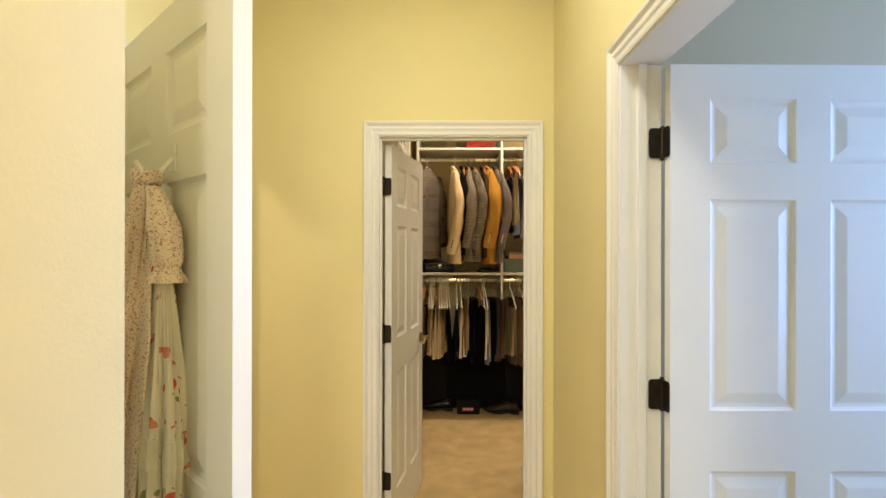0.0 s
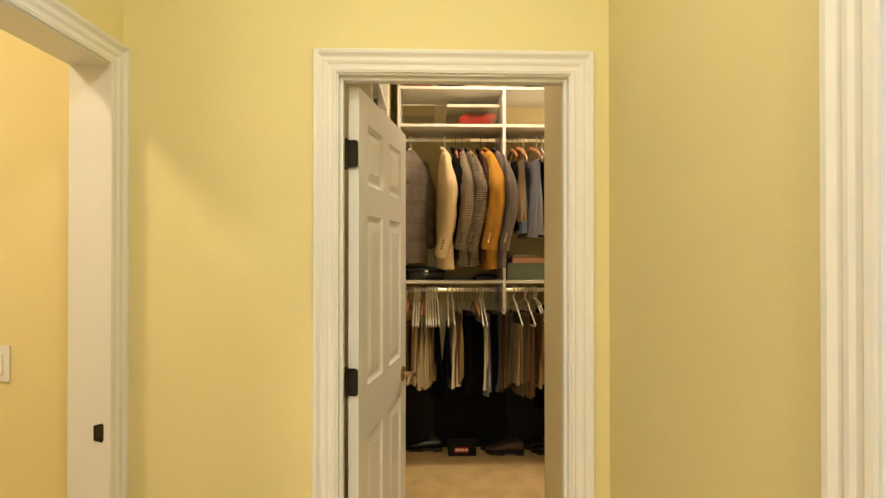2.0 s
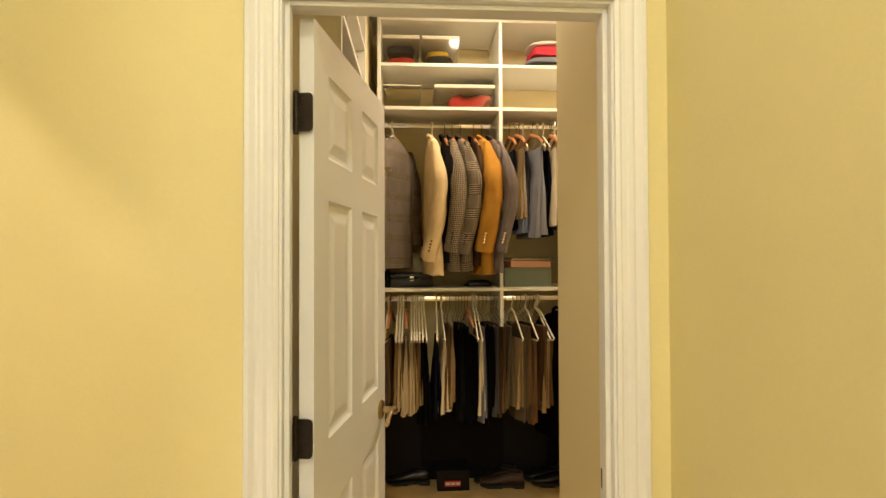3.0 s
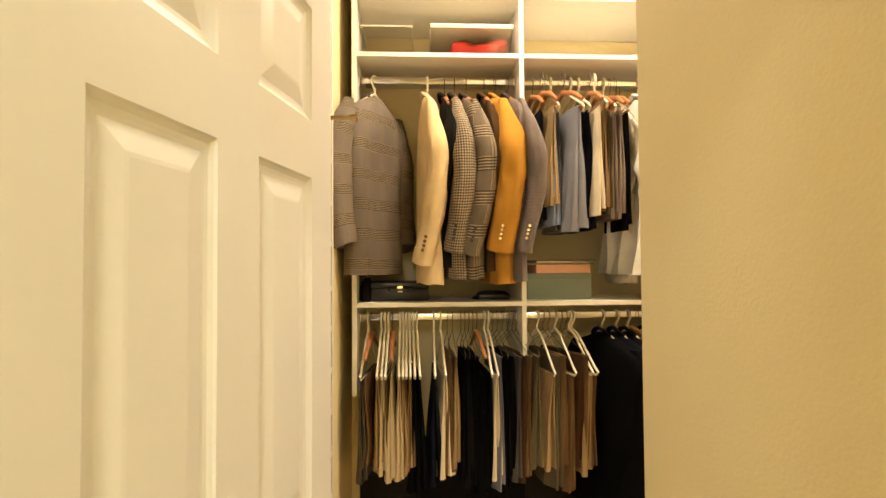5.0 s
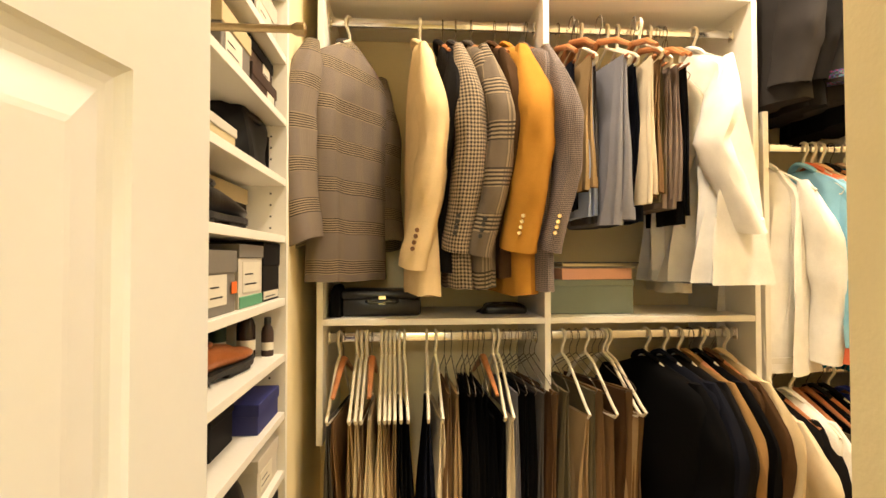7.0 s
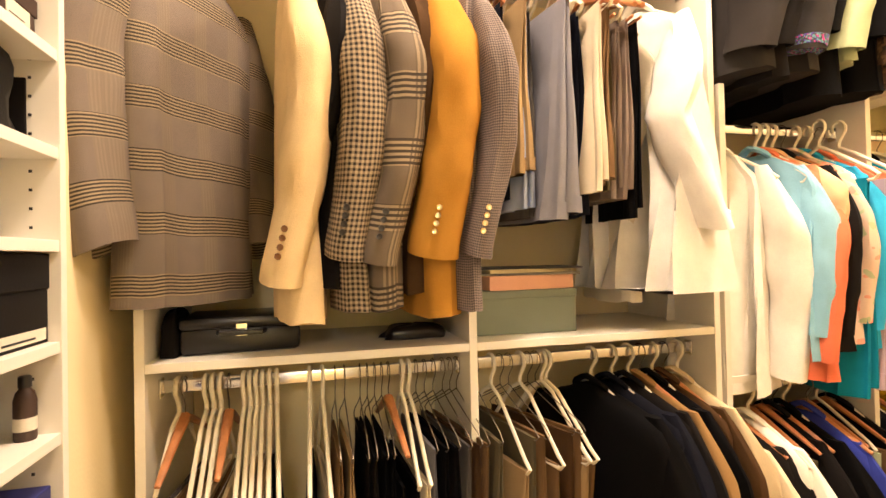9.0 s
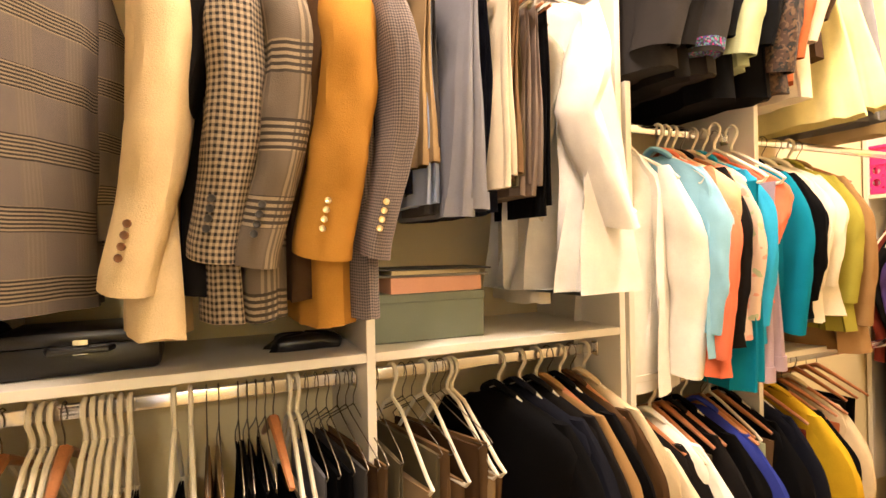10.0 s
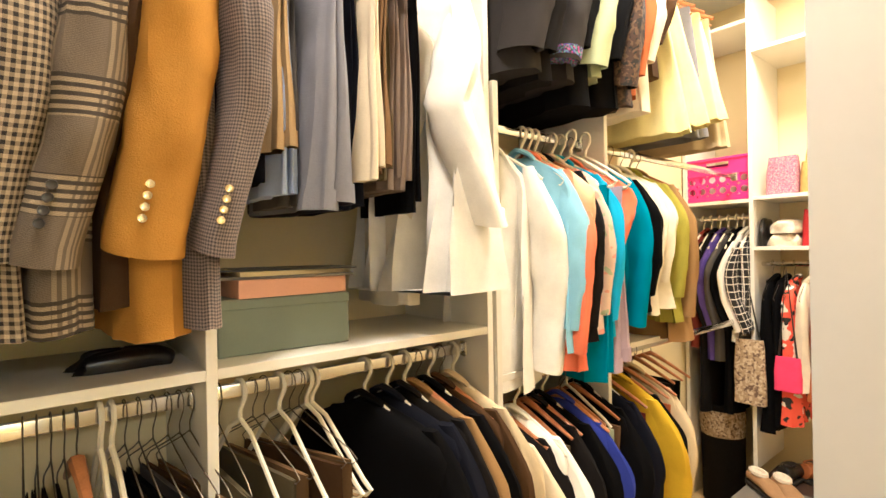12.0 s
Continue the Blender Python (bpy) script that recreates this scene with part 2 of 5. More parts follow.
# closet
CX0, BY, FX = -0.31, 4.42, 3.62
PX = 0.51
NY0, NY1 = 2.95, 3.87
wall_run("wall_closet_left", CREAM, "cream painted closet wall round the shoe shelves",
         (CX0 - 0.4, FY1, 0, CX0 - 0.37, NY0, H), (CX0 - 0.4, NY1, 0, CX0, BY, H), (CX0 - 0.5, FY1, 0, CX0 - 0.4, BY, H), (CX0 - 0.4, NY0, 2.86, CX0, NY1, H))
wall_run("wall_closet_back", CREAM, "cream painted closet wall", (CX0 - 0.5, BY, 0, FX + 0.1, BY + 0.1, H))
wall_run("wall_closet_far", CREAM, "cream painted closet wall", (FX, 1.72, 0, FX + 0.1, BY, H))
wall_run("wall_closet_entry", CREAM, "cream painted wall with an outer corner", (PX, FY1, 0, 0.66, 2.955, H))
wall_run("wall_closet_front", CREAM, "cream painted closet wall", (0.66, 2.84, 0, FX, 2.955, H))
structure("panel_closet_front", boxed(0.9, 2.957, 0, 0.92, 3.215, 2.9, bevel=0.002), TRIM, "white full-height end panel on the front wall")


# ---- trim ----
CAS = ((0, 0), (0, 0.010), (0.009, 0.0125), (0.014, 0.010), (0.023, 0.0105), (0.030, 0.0145), (0.037, 0.0155), (0.043, 0.0130), (0.048, 0.0140), (0.058, 0.021), (0.067, 0.022), (0.07, 0.018), (0.07, 0))


def casing(name, origin, along, out, w, h):
    """Moulded door casing, mitred at the corners: origin at floor level on the wall, along the wall, out of it."""
    o, a, u, z = Vector(origin), Vector(along), Vector(out), Vector((0, 0, 1))
    bm = bmesh.new()
    rings = []
    for base, s, t in ((o, -1, 0), (o + z * h, -1, 1), (o + a * w + z * h, 1, 1), (o + a * w, 1, 0)):
        rings.append([base + a * s * d + z * t * d + u * p for d, p in CAS])
    loft(bm, rings, closed=True, caps=True)
    return structure(name, bm, TRIM, "white moulded door casing", smooth=False)


def jambs(name, x0, y0, x1, y1, h, axis):
    """Flat lining of a doorway between two corners; axis: the way the doorway is wide."""
    bm = bmesh.new()
    if axis == "x":
        box(bm, x0 - 0.02, y0, 0, x0, y1, h + 0.02), box(bm, x1, y0, 0, x1 + 0.02, y1, h + 0.02), box(bm, x0, y0, h, x1, y1, h + 0.02)
    else:
        box(bm, x0, y0 - 0.02, 0, x1, y0, h + 0.02), box(bm, x0, y1, 0, x1, y1 + 0.02, h + 0.02), box(bm, x0, y0, h, x1, y1, h + 0.02)
    return structure(name, bm, TRIM, "white painted door jamb")


jambs("trim_closet_jamb", DX0, FY0 - 0.003, DX1, FY1 + 0.003, DH, "x")
casing("trim_closet_casing", (DX0 - 0.006, FY0, 0), (1, 0, 0), (0, -1, 0), DX1 - DX0 + 0.012, DH + 0.006)
casing("trim_closet_casing_inner", (DX0 - 0.006, FY1, 0), (1, 0, 0), (0, 1, 0), DX1 - DX0 + 0.012, DH + 0.006)
jambs("trim_left_jamb", HX0 - 0.118, LY0, HX0 + 0.003, LY1, DH, "y")
casing("trim_left_casing", (HX0, LY0 - 0.006, 0), (0, 1, 0), (1, 0, 0), LY1 - LY0 + 0.0, DH + 0.006)
jambs("trim_right_jamb", HX1 - 0.003, GY0, HX1 + 0.118, GY1, DH, "y")
casing("trim_right_casing", (HX1, GY0 - 0.006, 0), (0, 1, 0), (-1, 0, 0), GY1 - GY0 + 0.012, DH + 0.006)


def stops(name, *boxes):
    bm = bmesh.new()
    for b in boxes:
        box(bm, *b, bevel=0.002)
    return structure(name, bm, TRIM, "white door stop strip")


stops("trim_closet_stop", (DX0, 2.200, 0, DX0 + 0.012, 2.226, DH), (DX1 - 0.012, 2.200, 0, DX1, 2.226, DH), (DX0 + 0.012, 2.200, DH - 0.012, DX1 - 0.012, 2.226, DH))
stops("trim_right_stop", (HX1 + 0.045, GY1 - 0.012, 0, HX1 + 0.072, GY1, DH), (HX1 + 0.045, GY0, 0, HX1 + 0.072, GY0 + 0.012, DH))


def baseboard(name, *boxes):
    bm = bmesh.new()
    for b in boxes:
        box(bm, *b, bevel=0.004)
    return structure(name, bm, TRIM, "white painted baseboard")


baseboard("baseboard_hall", (HX0, FY0 - 0.014, 0, DX0 - 0.08, FY0, 0.1), (HX1 - 0.014, GY1 + 0.08, 0, HX1, FY0 - 0.002, 0.1))
baseboard("baseboard_closet", (PX - 0.014, FY1 + 0.03, 0, PX, 2.969, 0.1), (PX - 0.014, 2.955, 0, 0.898, 2.969, 0.1), (CX0, NY1 + 0.02, 0, CX0 + 0.014, 4.0, 0.1))


# ---- doors ----
def panel_door(name, w, h, m, label, mat=TRIM, knob=True, knob_mat=BRONZE, st=0.115, mid=(1.64, 1.745)):
    """Six-panel door: origin at the hinge edge's foot, x along the leaf, the leaf lies in y -0.0175 to 0.0175."""
    d = thing(name, m, label, "door")
    d["kind"] = "structure"
    mu, t = 0.10, 0.0175
    pw = (w - 2 * st - mu) / 2
    rows = ((0.24, 0.855), (1.03, mid[0]), (mid[1], h - 0.1))
    cols = ((st, st + pw), (st + pw + mu, w - st))
    bm = bmesh.new()
    core = 0.008
    box(bm, 0.002, -core, 0.012, w - 0.002, core, h)
    part("leaf_core", bm, mat, d, smooth=False)
    for x0, x1 in ((0, st), (st + pw, st + pw + mu), (w - st, w)):
        part("stile", boxed(x0, -t, 0.01, x1, t, h), mat, d, smooth=False)
    zs = [0.01] + [v for r in rows for v in r] + [h]
    for x0, x1 in cols:
        for k in range(0, 8, 2):
            part("rail", boxed(x0, -t, zs[k], x1, t, zs[k + 1]), mat, d, smooth=False)
    for x0, x1 in cols:
        for z0, z1 in rows:
            bm = bmesh.new()
            for s in (-1, 1):
                prof = ((0.0, t), (0.003, t - 0.0035), (0.009, t - 0.0075), (0.015, t - 0.0088), (0.021, t - 0.009), (0.047, t - 0.003), (0.052, t - 0.0024))
                rings = [[Vector((x0 + e, s * p, z0 + e)), Vector((x1 - e, s * p, z0 + e)), Vector((x1 - e, s * p, z1 - e)), Vector((x0 + e, s * p, z1 - e))] for e, p in prof]
                loft(bm, rings, caps=False)
                bm.faces.new([bm.verts.new(p) for p in rings[-1]])
            bmesh.ops.remove_doubles(bm, verts=bm.verts, dist=1e-5)
            part("panel", bm, mat, d, smooth=False)
    if knob:
        for s in (-1, 1):
            k = Matrix.Translation((w - 0.065, s * t, 0.945)) @ Matrix.Rotation(radians(90 * s * -1), 4, "X")
            bm = bmesh.new()
            lathe(bm, [(0.001, 0.0), (0.033, 0.0), (0.034, 0.003), (0.030, 0.008), (0.020, 0.011), (0.012, 0.013), (0.0115, 0.042), (0.014, 0.046), (0.014, 0.058), (0.010, 0.061), (0.001, 0.061)], 24, k)
            hd = part("door_handle", bm, knob_mat, d, "metal lever handle on a round rose")
            pts = [(w - 0.065 - 0.115 * q, s * (t + 0.052 - 0.006 * math.sin(q * 3)), 0.945 + 0.006 * math.sin(q * 5.2) - 0.010 * q * q) for q in np.linspace(-0.06, 1, 11)]
            bm = tube(bmesh.new(), pts, [0.008, 0.011, 0.0105, 0.0095, 0.009, 0.0085, 0.008, 0.008, 0.0085, 0.009, 0.006], 10, flat=0.75)
            part("lever", bm, knob_mat, hd)
    return d


def hinge(m, fold=0):
    """Butt hinge: pin upright at the origin, one leaf to -x, the other folded by some degrees from +x, 89 mm high with rounded corners."""
    h = thing("hinge", m, "dark oil-rubbed bronze door hinge screwed to the jamb", "hinge", "door hinges")
    for s in (-1, 1):
        bm = bmesh.new()
        pts = []
        for cx, cz, a0 in ((0.030, 0.0345, 0), (0.004, 0.0445, 90), (0.004, -0.0445, 180), (0.030, -0.0345, 270)):
            if cx > 0.01:
                pts += [(cx + 0.010 * math.cos(radians(a0 + a)), cz + 0.010 * math.sin(radians(a0 + a))) for a in (0, 30, 60, 90)]
            else:
                pts.append((cx, cz))
        turn = Matrix.Rotation(radians(fold if s > 0 else 0), 4, "Z")
        loft(bm, [[turn @ Vector((s * x, y, z)) for x, z in pts] for y in (-0.0015, 0.0015)])
        for x, z in ((0.016, 0.03), (0.027, 0.0), (0.016, -0.03)):
            lathe(bm, [(0.001, 0.0015), (0.0042, 0.0015), (0.003, 0.0024), (0.001, 0.002)], 10, turn @ Matrix.Translation((s * x, 0, z)) @ Matrix.Rotation(radians(90), 4, "X"))
        part("hinge_leaf", bm, BRONZE, h, smooth=False)
    bm = bmesh.new()
    for k in range(5):
        z0 = -0.0445 + k * 0.0178
        lathe(bm, [(0.0062, z0 + 0.0004), (0.0062, z0 + 0.0174)], 12)
    lathe(bm, [(0.005, 0.0445), (0.0066, 0.046), (0.0066, 0.048), (0.003, 0.051)], 12)
    lathe(bm, [(0.003, -0.051), (0.0066, -0.048), (0.0066, -0.046), (0.005, -0.0445)], 12)
    part("knuckle", bm, BRONZE, h)
    return h


# closet door, swung into the closet
cd = pose(-0.2830, 2.254, 0, 0, 0, 79.6)
panel_door("door_closet", 0.67, 2.03, cd, "white six-panel closet door standing open into the closet", knob_mat=BRASS, st=0.094, mid=(1.618, 1.722))
# left door, swung back into the hall
ld = pose(-0.925, 1.175, 0, 0, 0, -42.3)
panel_door("door_left", 0.78, 2.03, ld, "white six-panel door swung open into the hall")
# side room door, opened into the side room
rd = pose(HX1 + 0.118, GY1 - 0.012, 0, 0, 0, 1.0) @ pose(0.006, -0.016, 0)
panel_door("door_right", 0.83, 2.03, rd, "white six-panel door standing open in bluish daylight", knob=False)
for z in (1.81, 1.067, 0.325):
    hinge(pose(HX1 + 0.118, GY1 - 0.0065, z, 0, 0, 4), -88)
    hinge(pose(-0.3065, 2.2495, z, 0, 0, 79.6), -90)
    hinge(pose(-0.948, 1.168, z, 0, 0, -42.3), 0)


def strike_plate(m, label):
    p = thing("strike_plate", m, label, "strike plate")
    bm = bmesh.new()
    pts = [(-0.014, -0.022), (0.010, -0.028), (0.014, -0.022), (0.014, 0.022), (0.010, 0.028), (-0.014, 0.022)]
    loft(bm, [[Vector((x, y, z)) for x, z in pts] for y in (-0.002, 0.0)])
    part("plate", bm, BRONZE, p, smooth=False)
    part("latch_hole", boxed(-0.006, -0.0035, -0.011, 0.006, -0.002, 0.011), BLACK, p, smooth=False)


strike_plate(pose(HX0 - 0.028, LY1, 0.955), "dark bronze strike plate on the white jamb")
strike_plate(pose(DX1, FY1 - 0.022, 0.955, 0, 0, -90), "dark bronze strike plate on the closet jamb")
sw = thing("light_switch", pose(-1.42, FY1, 1.13), "ivory rocker light switch on the yellow wall", "switch")
part("cover_plate", boxed(-0.036, -0.006, -0.058, 0.036, 0, 0.058, bevel=0.002), TRIM, sw, smooth=False)
part("rocker", boxed(-0.017, -0.010, -0.033, 0.017, -0.006, 0.033, bevel=0.002), TRIM, sw, smooth=False)


def ceiling_lamp(x, y):
    c = thing("ceiling_lamp", pose(x, y, H), "white flush ceiling lamp", "ceiling lamp", "ceiling lamps")
    part("rim", lathe(bmesh.new(), [(0.19, 0.0), (0.19, -0.02), (0.175, -0.03), (0.17, -0.005), (0.17, 0.0)], 32), TRIM, c)


for x, y in ((-0.05, 1.0), (-0.15, -1.5), (1.40, 3.58), (2.70, 3.60), (0.36, 3.52), (-1.9, 1.2)):
    ceiling_lamp(x, y)
w1 = thing("window_1", pose(3.05, 0.55, 0), "white-framed window of the side room", "window", "", "structure")
fr = bmesh.new()
for b in ((-0.05, -0.7, 0.85, 0.02, -0.65, 2.4), (-0.05, 0.65, 0.85, 0.02, 0.7, 2.4), (-0.05, -0.65, 0.85, 0.02, 0.65, 0.9), (-0.05, -0.65, 2.35, 0.02, 0.65, 2.4), (-0.03, -0.65, 1.6, 0.02, 0.65, 1.64)):
    box(fr, *b)
part("window_frame", fr, TRIM, w1, smooth=False)


# ---- closet fittings ----
UY, UB = 4.02, BY - 0.003          # front and back of the units
UX = (-0.244, 0.484, 1.20)         # panel centres of the tall unit
T = 0.020
SH = (1.283, 2.365, 2.625, 2.90)   # shelf tops are at these + half the board


def board(parent, name, *b):
    return part(name, boxed(*b, bevel=0.0012), MELAMINE, parent, smooth=False)


def rod(parent, x0, x1, y, z, mat=CHROME):
    bm = bmesh.new()
    box(bm, x0, y - 0.007, z - 0.015, x1, y + 0.007, z + 0.015, bevel=0.005)
    part("hanging_rod", bm, mat, parent, "polished oval chrome rod")
    for x in (x0, x1 - 0.006):
        part("rod_socket", boxed(x, y - 0.014, z - 0.024, x + 0.006, y + 0.014, z + 0.02, bevel=0.002), CHROME, parent, smooth=False)


RY = 4.12
ROD_HI, ROD_LO = 2.285, 1.222
unit = thing("closet_unit", pose(0, 0, 0), "white melamine double-hang closet unit with upper shelves", "closet unit")
for x, z0 in ((UX[0], 0.90), (UX[1], 0.90), (UX[2], 0.90)):
    board(unit, "side_panel", x - T / 2, UY, z0, x + T / 2, UB, SH[3] + 0.012)
for x0, x1 in zip(UX, UX[1:]):
    for z in SH:
        board(unit, "shelf", x0 + T / 2, UY + 0.001, z - T / 2, x1 - T / 2, UB, z + T / 2)
    rod(unit, x0 + T / 2, x1 - T / 2, RY, ROD_HI)
    rod(unit, x0 + T / 2, x1 - T / 2, RY, ROD_LO)

VX = (1.215, 1.78, 3.19)
MID, LOW, HIGH = 1.88, 1.09, 2.64
unit2 = thing("closet_unit", pose(0, 0, 0), "white melamine hanging unit with three rods", "closet unit")
for x, z1 in ((VX[0] + T, 1.98), (VX[1], 1.98)):
    board(unit2, "side_panel", x - T / 2, UY, 0.6, x + T / 2, UB, z1)
for x0, x1 in ((VX[0] + 1.5 * T, VX[1] - T / 2), (VX[1] + T / 2, VX[2] - T / 2)):
    board(unit2, "shelf", x0, UY + 0.001, 1.14 - T / 2, min(x1, 2.35), UB, 1.14 + T / 2)
    rod(unit2, x0, x1, RY, MID)
    rod(unit2, x0, x1, RY, LOW)
rail = thing("high_rod", pose(0, 0, 0), "chrome hanging rod on brackets high on the wall", "hanging rod")
rod(rail, UX[2] + T / 2 + 0.002, 2.62, RY, HIGH)
for x in (1.78, 2.6):
    part("rod_bracket", boxed(x, RY - 0.01, HIGH - 0.03, x + 0.012, UB, HIGH - 0.012), CHROME, rail, smooth=False)

# far end unit
EX, EB = 3.2, FX - 0.003
unit3 = thing("shelf_unit", pose(0, 0, 0), "white melamine shelf unit across the closet's end", "shelf unit")
EYS = (4.40, 4.05, 3.40, 2.98)
for y in EYS:
    board(unit3, "side_panel", EX, y - T / 2, 0.3, EB, y + T / 2, 2.9)
board(unit3, "shelf", EX + 0.001, EYS[1] + T / 2, 1.745 - T / 2, EB, EYS[0] - T / 2, 1.745 + T / 2)
board(unit3, "shelf", EX + 0.001, EYS[1] + T / 2, 2.72 - T / 2, EB, EYS[0] - T / 2, 2.72 + T / 2)
for y0, y1 in ((EYS[2], EYS[1]), (EYS[3], EYS[2])):
    for z in (1.755, 1.485, 2.55):
        board(unit3, "shelf", EX + 0.001, y0 + T / 2, z - T / 2, EB, y1 - T / 2, z + T / 2)
for y0, y1, z in ((EYS[1], EYS[0], 1.66), (EYS[2], EYS[1], 1.40)):
    part("hanging_rod", bar([(EX + 0.12, y0 + T / 2, z), (EX + 0.12, y1 - T / 2, z)], 0.012), CHROME, unit3, "chrome rod")

# shoe shelves set into the left wall
shoes = thing("shoe_shelves", pose(0, 0, 0), "white built-in shoe shelves in a wall niche", "shelf unit")
NB = CX0 - 0.34
board(shoes, "side_panel", NB, NY1 - T, 0.02, CX0 + 0.004, NY1 - 0.001, 2.855)
board(shoes, "side_panel", NB, NY0 + 0.001, 0.02, CX0 + 0.004, NY0 + T, 2.855)
board(shoes, "back_panel", NB - 0.012, NY0 + 0.001, 0.02, NB - 0.001, NY1 - 0.001, 2.855)
SZ = [0.10, 0.41, 0.57, 0.73, 0.89, 1.05, 1.21, 1.365, 1.538, 1.697, 1.866, 2.04, 2.22, 2.42, 2.64]
for z in SZ:
    board(shoes, "shelf", NB, NY0 + T, z - T / 2, CX0 + 0.001, NY1 - T, z + T / 2)
holes = bmesh.new()
for k in range(70):
    for x in (CX0 - 0.04, CX0 - 0.29):
        z = 0.45 + 0.032 * k
        box(holes, x - 0.0025, NY1 - T - 0.0008, z - 0.0025, x + 0.0025, NY1 - T + 0.001, z + 0.0025)
part("peg_hole", holes, BLACK, shoes, smooth=False)["kind"] = "stuff"
valet = thing("valet_rod", pose(CX0, 3.28, 1.866), "brass pull-out valet rod", "valet rod")
part("bar", bar([(-0.1, 0, 0), (0.16, 0, 0)], 0.0065), BRASS, valet)
part("knob", bar([(0.15, 0, 0), (0.158, 0, 0), (0.172, 0, 0), (0.175, 0, 0)], [0.007, 0.011, 0.011, 0.006]), BRASS, valet)


# ---- hangers and clothes ----
def wob(p, s=1.0):
    return noise.noise(Vector(p) * s)


def hanger(m, kind="plastic", drop=0.20):
    """Clothes hanger hung by its hook; the origin is the top of the rod."""
    label = {"plastic": "ivory tubular plastic clothes hanger on the rod", "wood": "reddish wooden clothes hanger with a steel hook", "wire": "thin steel wire clothes hanger on the rod", "clip": "wooden trouser hanger with a steel hook"}[kind]
    h = thing("clothes_hanger", m, label, "hanger", kind + " hangers")
    mat = {"plastic": PLASTIC_W, "wood": WOOD_H, "wire": WIRE, "clip": WOOD_H}[kind]
    r = {"plastic": 0.0050, "wood": 0.0016, "wire": 0.0013, "clip": 0.0016}[kind]
    hook = [(0, 0.020 * math.cos(a), -0.018 + 0.022 * math.sin(a)) for a in np.linspace(-0.5, math.pi, 9)]
    hook += [(0, -0.019, -0.03), (0, -0.006, -0.05), (0, 0, -0.06), (0, 0, -0.082)]
    part("hook", bar(hook, r, 6), PLASTIC_W if kind == "plastic" else WIRE, h)
    if kind in ("plastic", "wire"):
        R = 0.0052 if kind == "plastic" else 0.0014
        half = 0.165
        loop = [(0, 0, -0.078), (0, 0.04, -0.10), (0, half - 0.02, -drop + 0.03), (0, half, -drop + 0.012), (0, half - 0.012, -drop), (0, 0, -drop - 0.002),
                (0, -half + 0.012, -drop), (0, -half, -drop + 0.012), (0, -half + 0.02, -drop + 0.03), (0, -0.04, -0.10), (0, 0, -0.078)]
        part("frame", bar(loop, R, 6), mat, h)
    elif kind == "wood":
        bm = bmesh.new()
        pts = [(0.004 * abs(k) / 5, 0.034 * k, -0.088 - 0.085 * (abs(k) / 5) ** 1.1) for k in range(-5, 6)]
        tube(bm, pts, [0.006, 0.008, 0.009, 0.010, 0.012, 0.014, 0.012, 0.010, 0.009, 0.008, 0.006], 8, flat=0.8)
        part("shoulder_bar", bm, mat, h)
    else:
        bm = bmesh.new()
        tube(bm, [(0, -0.17, -0.165), (0, -0.1, -0.12), (0, 0, -0.085), (0, 0.1, -0.12), (0, 0.17, -0.165)], [0.007, 0.010, 0.012, 0.010, 0.007], 8)
        part("shoulder_bar", bm, mat, h)
        part("trouser_bar", bar([(0, -0.16, -0.19), (0, 0.16, -0.19)], 0.004, 6), mat, h)
    return h


def body_rings(L, w, d, seed, top=-0.098, neck=0.036, hem=1.0, folds=0.010, lean=0.0):
    """Rings of a garment's trunk: shoulders sloping from the neck, falling with growing folds to the hem."""
    rings, n = [], 36
    levels = [(0.0, neck, 0.45), (0.016, neck + 0.03, 0.6), (0.050, w * 0.70, 0.75), (0.082, w * 0.92, 0.85), (0.12, w, 0.95)]
    levels += [(0.12 + (L - 0.12) * t, w * (1 + (hem - 1) * t - 0.05 * math.sin(math.pi * t)), 1.0 + 0.10 * math.sin(math.pi * t) + 0.28 * t) for t in np.linspace(0.07, 1, 13)]
    for z, hw, dd in levels:
        t = z / L
        ring = []
        for k in range(n):
            a = 2 * math.pi * k / n
            c, s = math.cos(a), math.sin(a)
            y = hw * math.copysign(abs(c) ** 0.75, c)
            x = d * dd * math.copysign(abs(s) ** 0.65, s)
            f = folds * t * (math.sin(5 * a + seed) * 0.7 + math.sin(9 * a + 2.3 * seed + 2 * t) * 0.6) + 0.012 * wob((a * 0.8 + seed, t * 3, seed))
            ring.append(Vector((x * (1 + f * 6) + f * (0.6 + 60 * max(0, folds - 0.01)) + lean * t + (0.004 + 0.25 * max(0, folds - 0.008)) * t * math.sin(15 * y / w + seed * 3 + t), y * (1 + f * 1.2), top - z + 0.008 * t * wob((c * 2, s * 2, seed)))))
        rings.append(ring)
    return rings


def sleeve_centre(s, w, length, seed, t, swing=-0.02, bend=0.0, bow=0.0):
    """Axis of a hanging sleeve: bowed out at the elbow, the cuff swung forward."""
    cy = s * (w - 0.050 + 0.045 * math.sin(min(1, t * 2.2) * math.pi / 2) - 0.05 * max(0, t - 0.42) ** 1.5)
    cx = (swing if s < 0 else 0.01) * min(1, t * 1.6) + 0.008 * math.sin(seed * 1.7) * t + 0.010 * math.sin(3 * t + seed)
    cx += bow * (0.75 * math.sin(math.pi * min(1, t * 1.05)) - 1.15 * max(0, t - 0.3) ** 1.5)
    if s < 0 and bend:
        cx += bend * (-t / 0.5 if t < 0.5 else 2.2 * (t - 0.5) / 0.5 - 1)
        cy += abs(bend) * (0.9 * t / 0.5 if t < 0.5 else 0.9 - 1.7 * (t - 0.5) / 0.5)
    return cx, cy, -0.150 - length * t


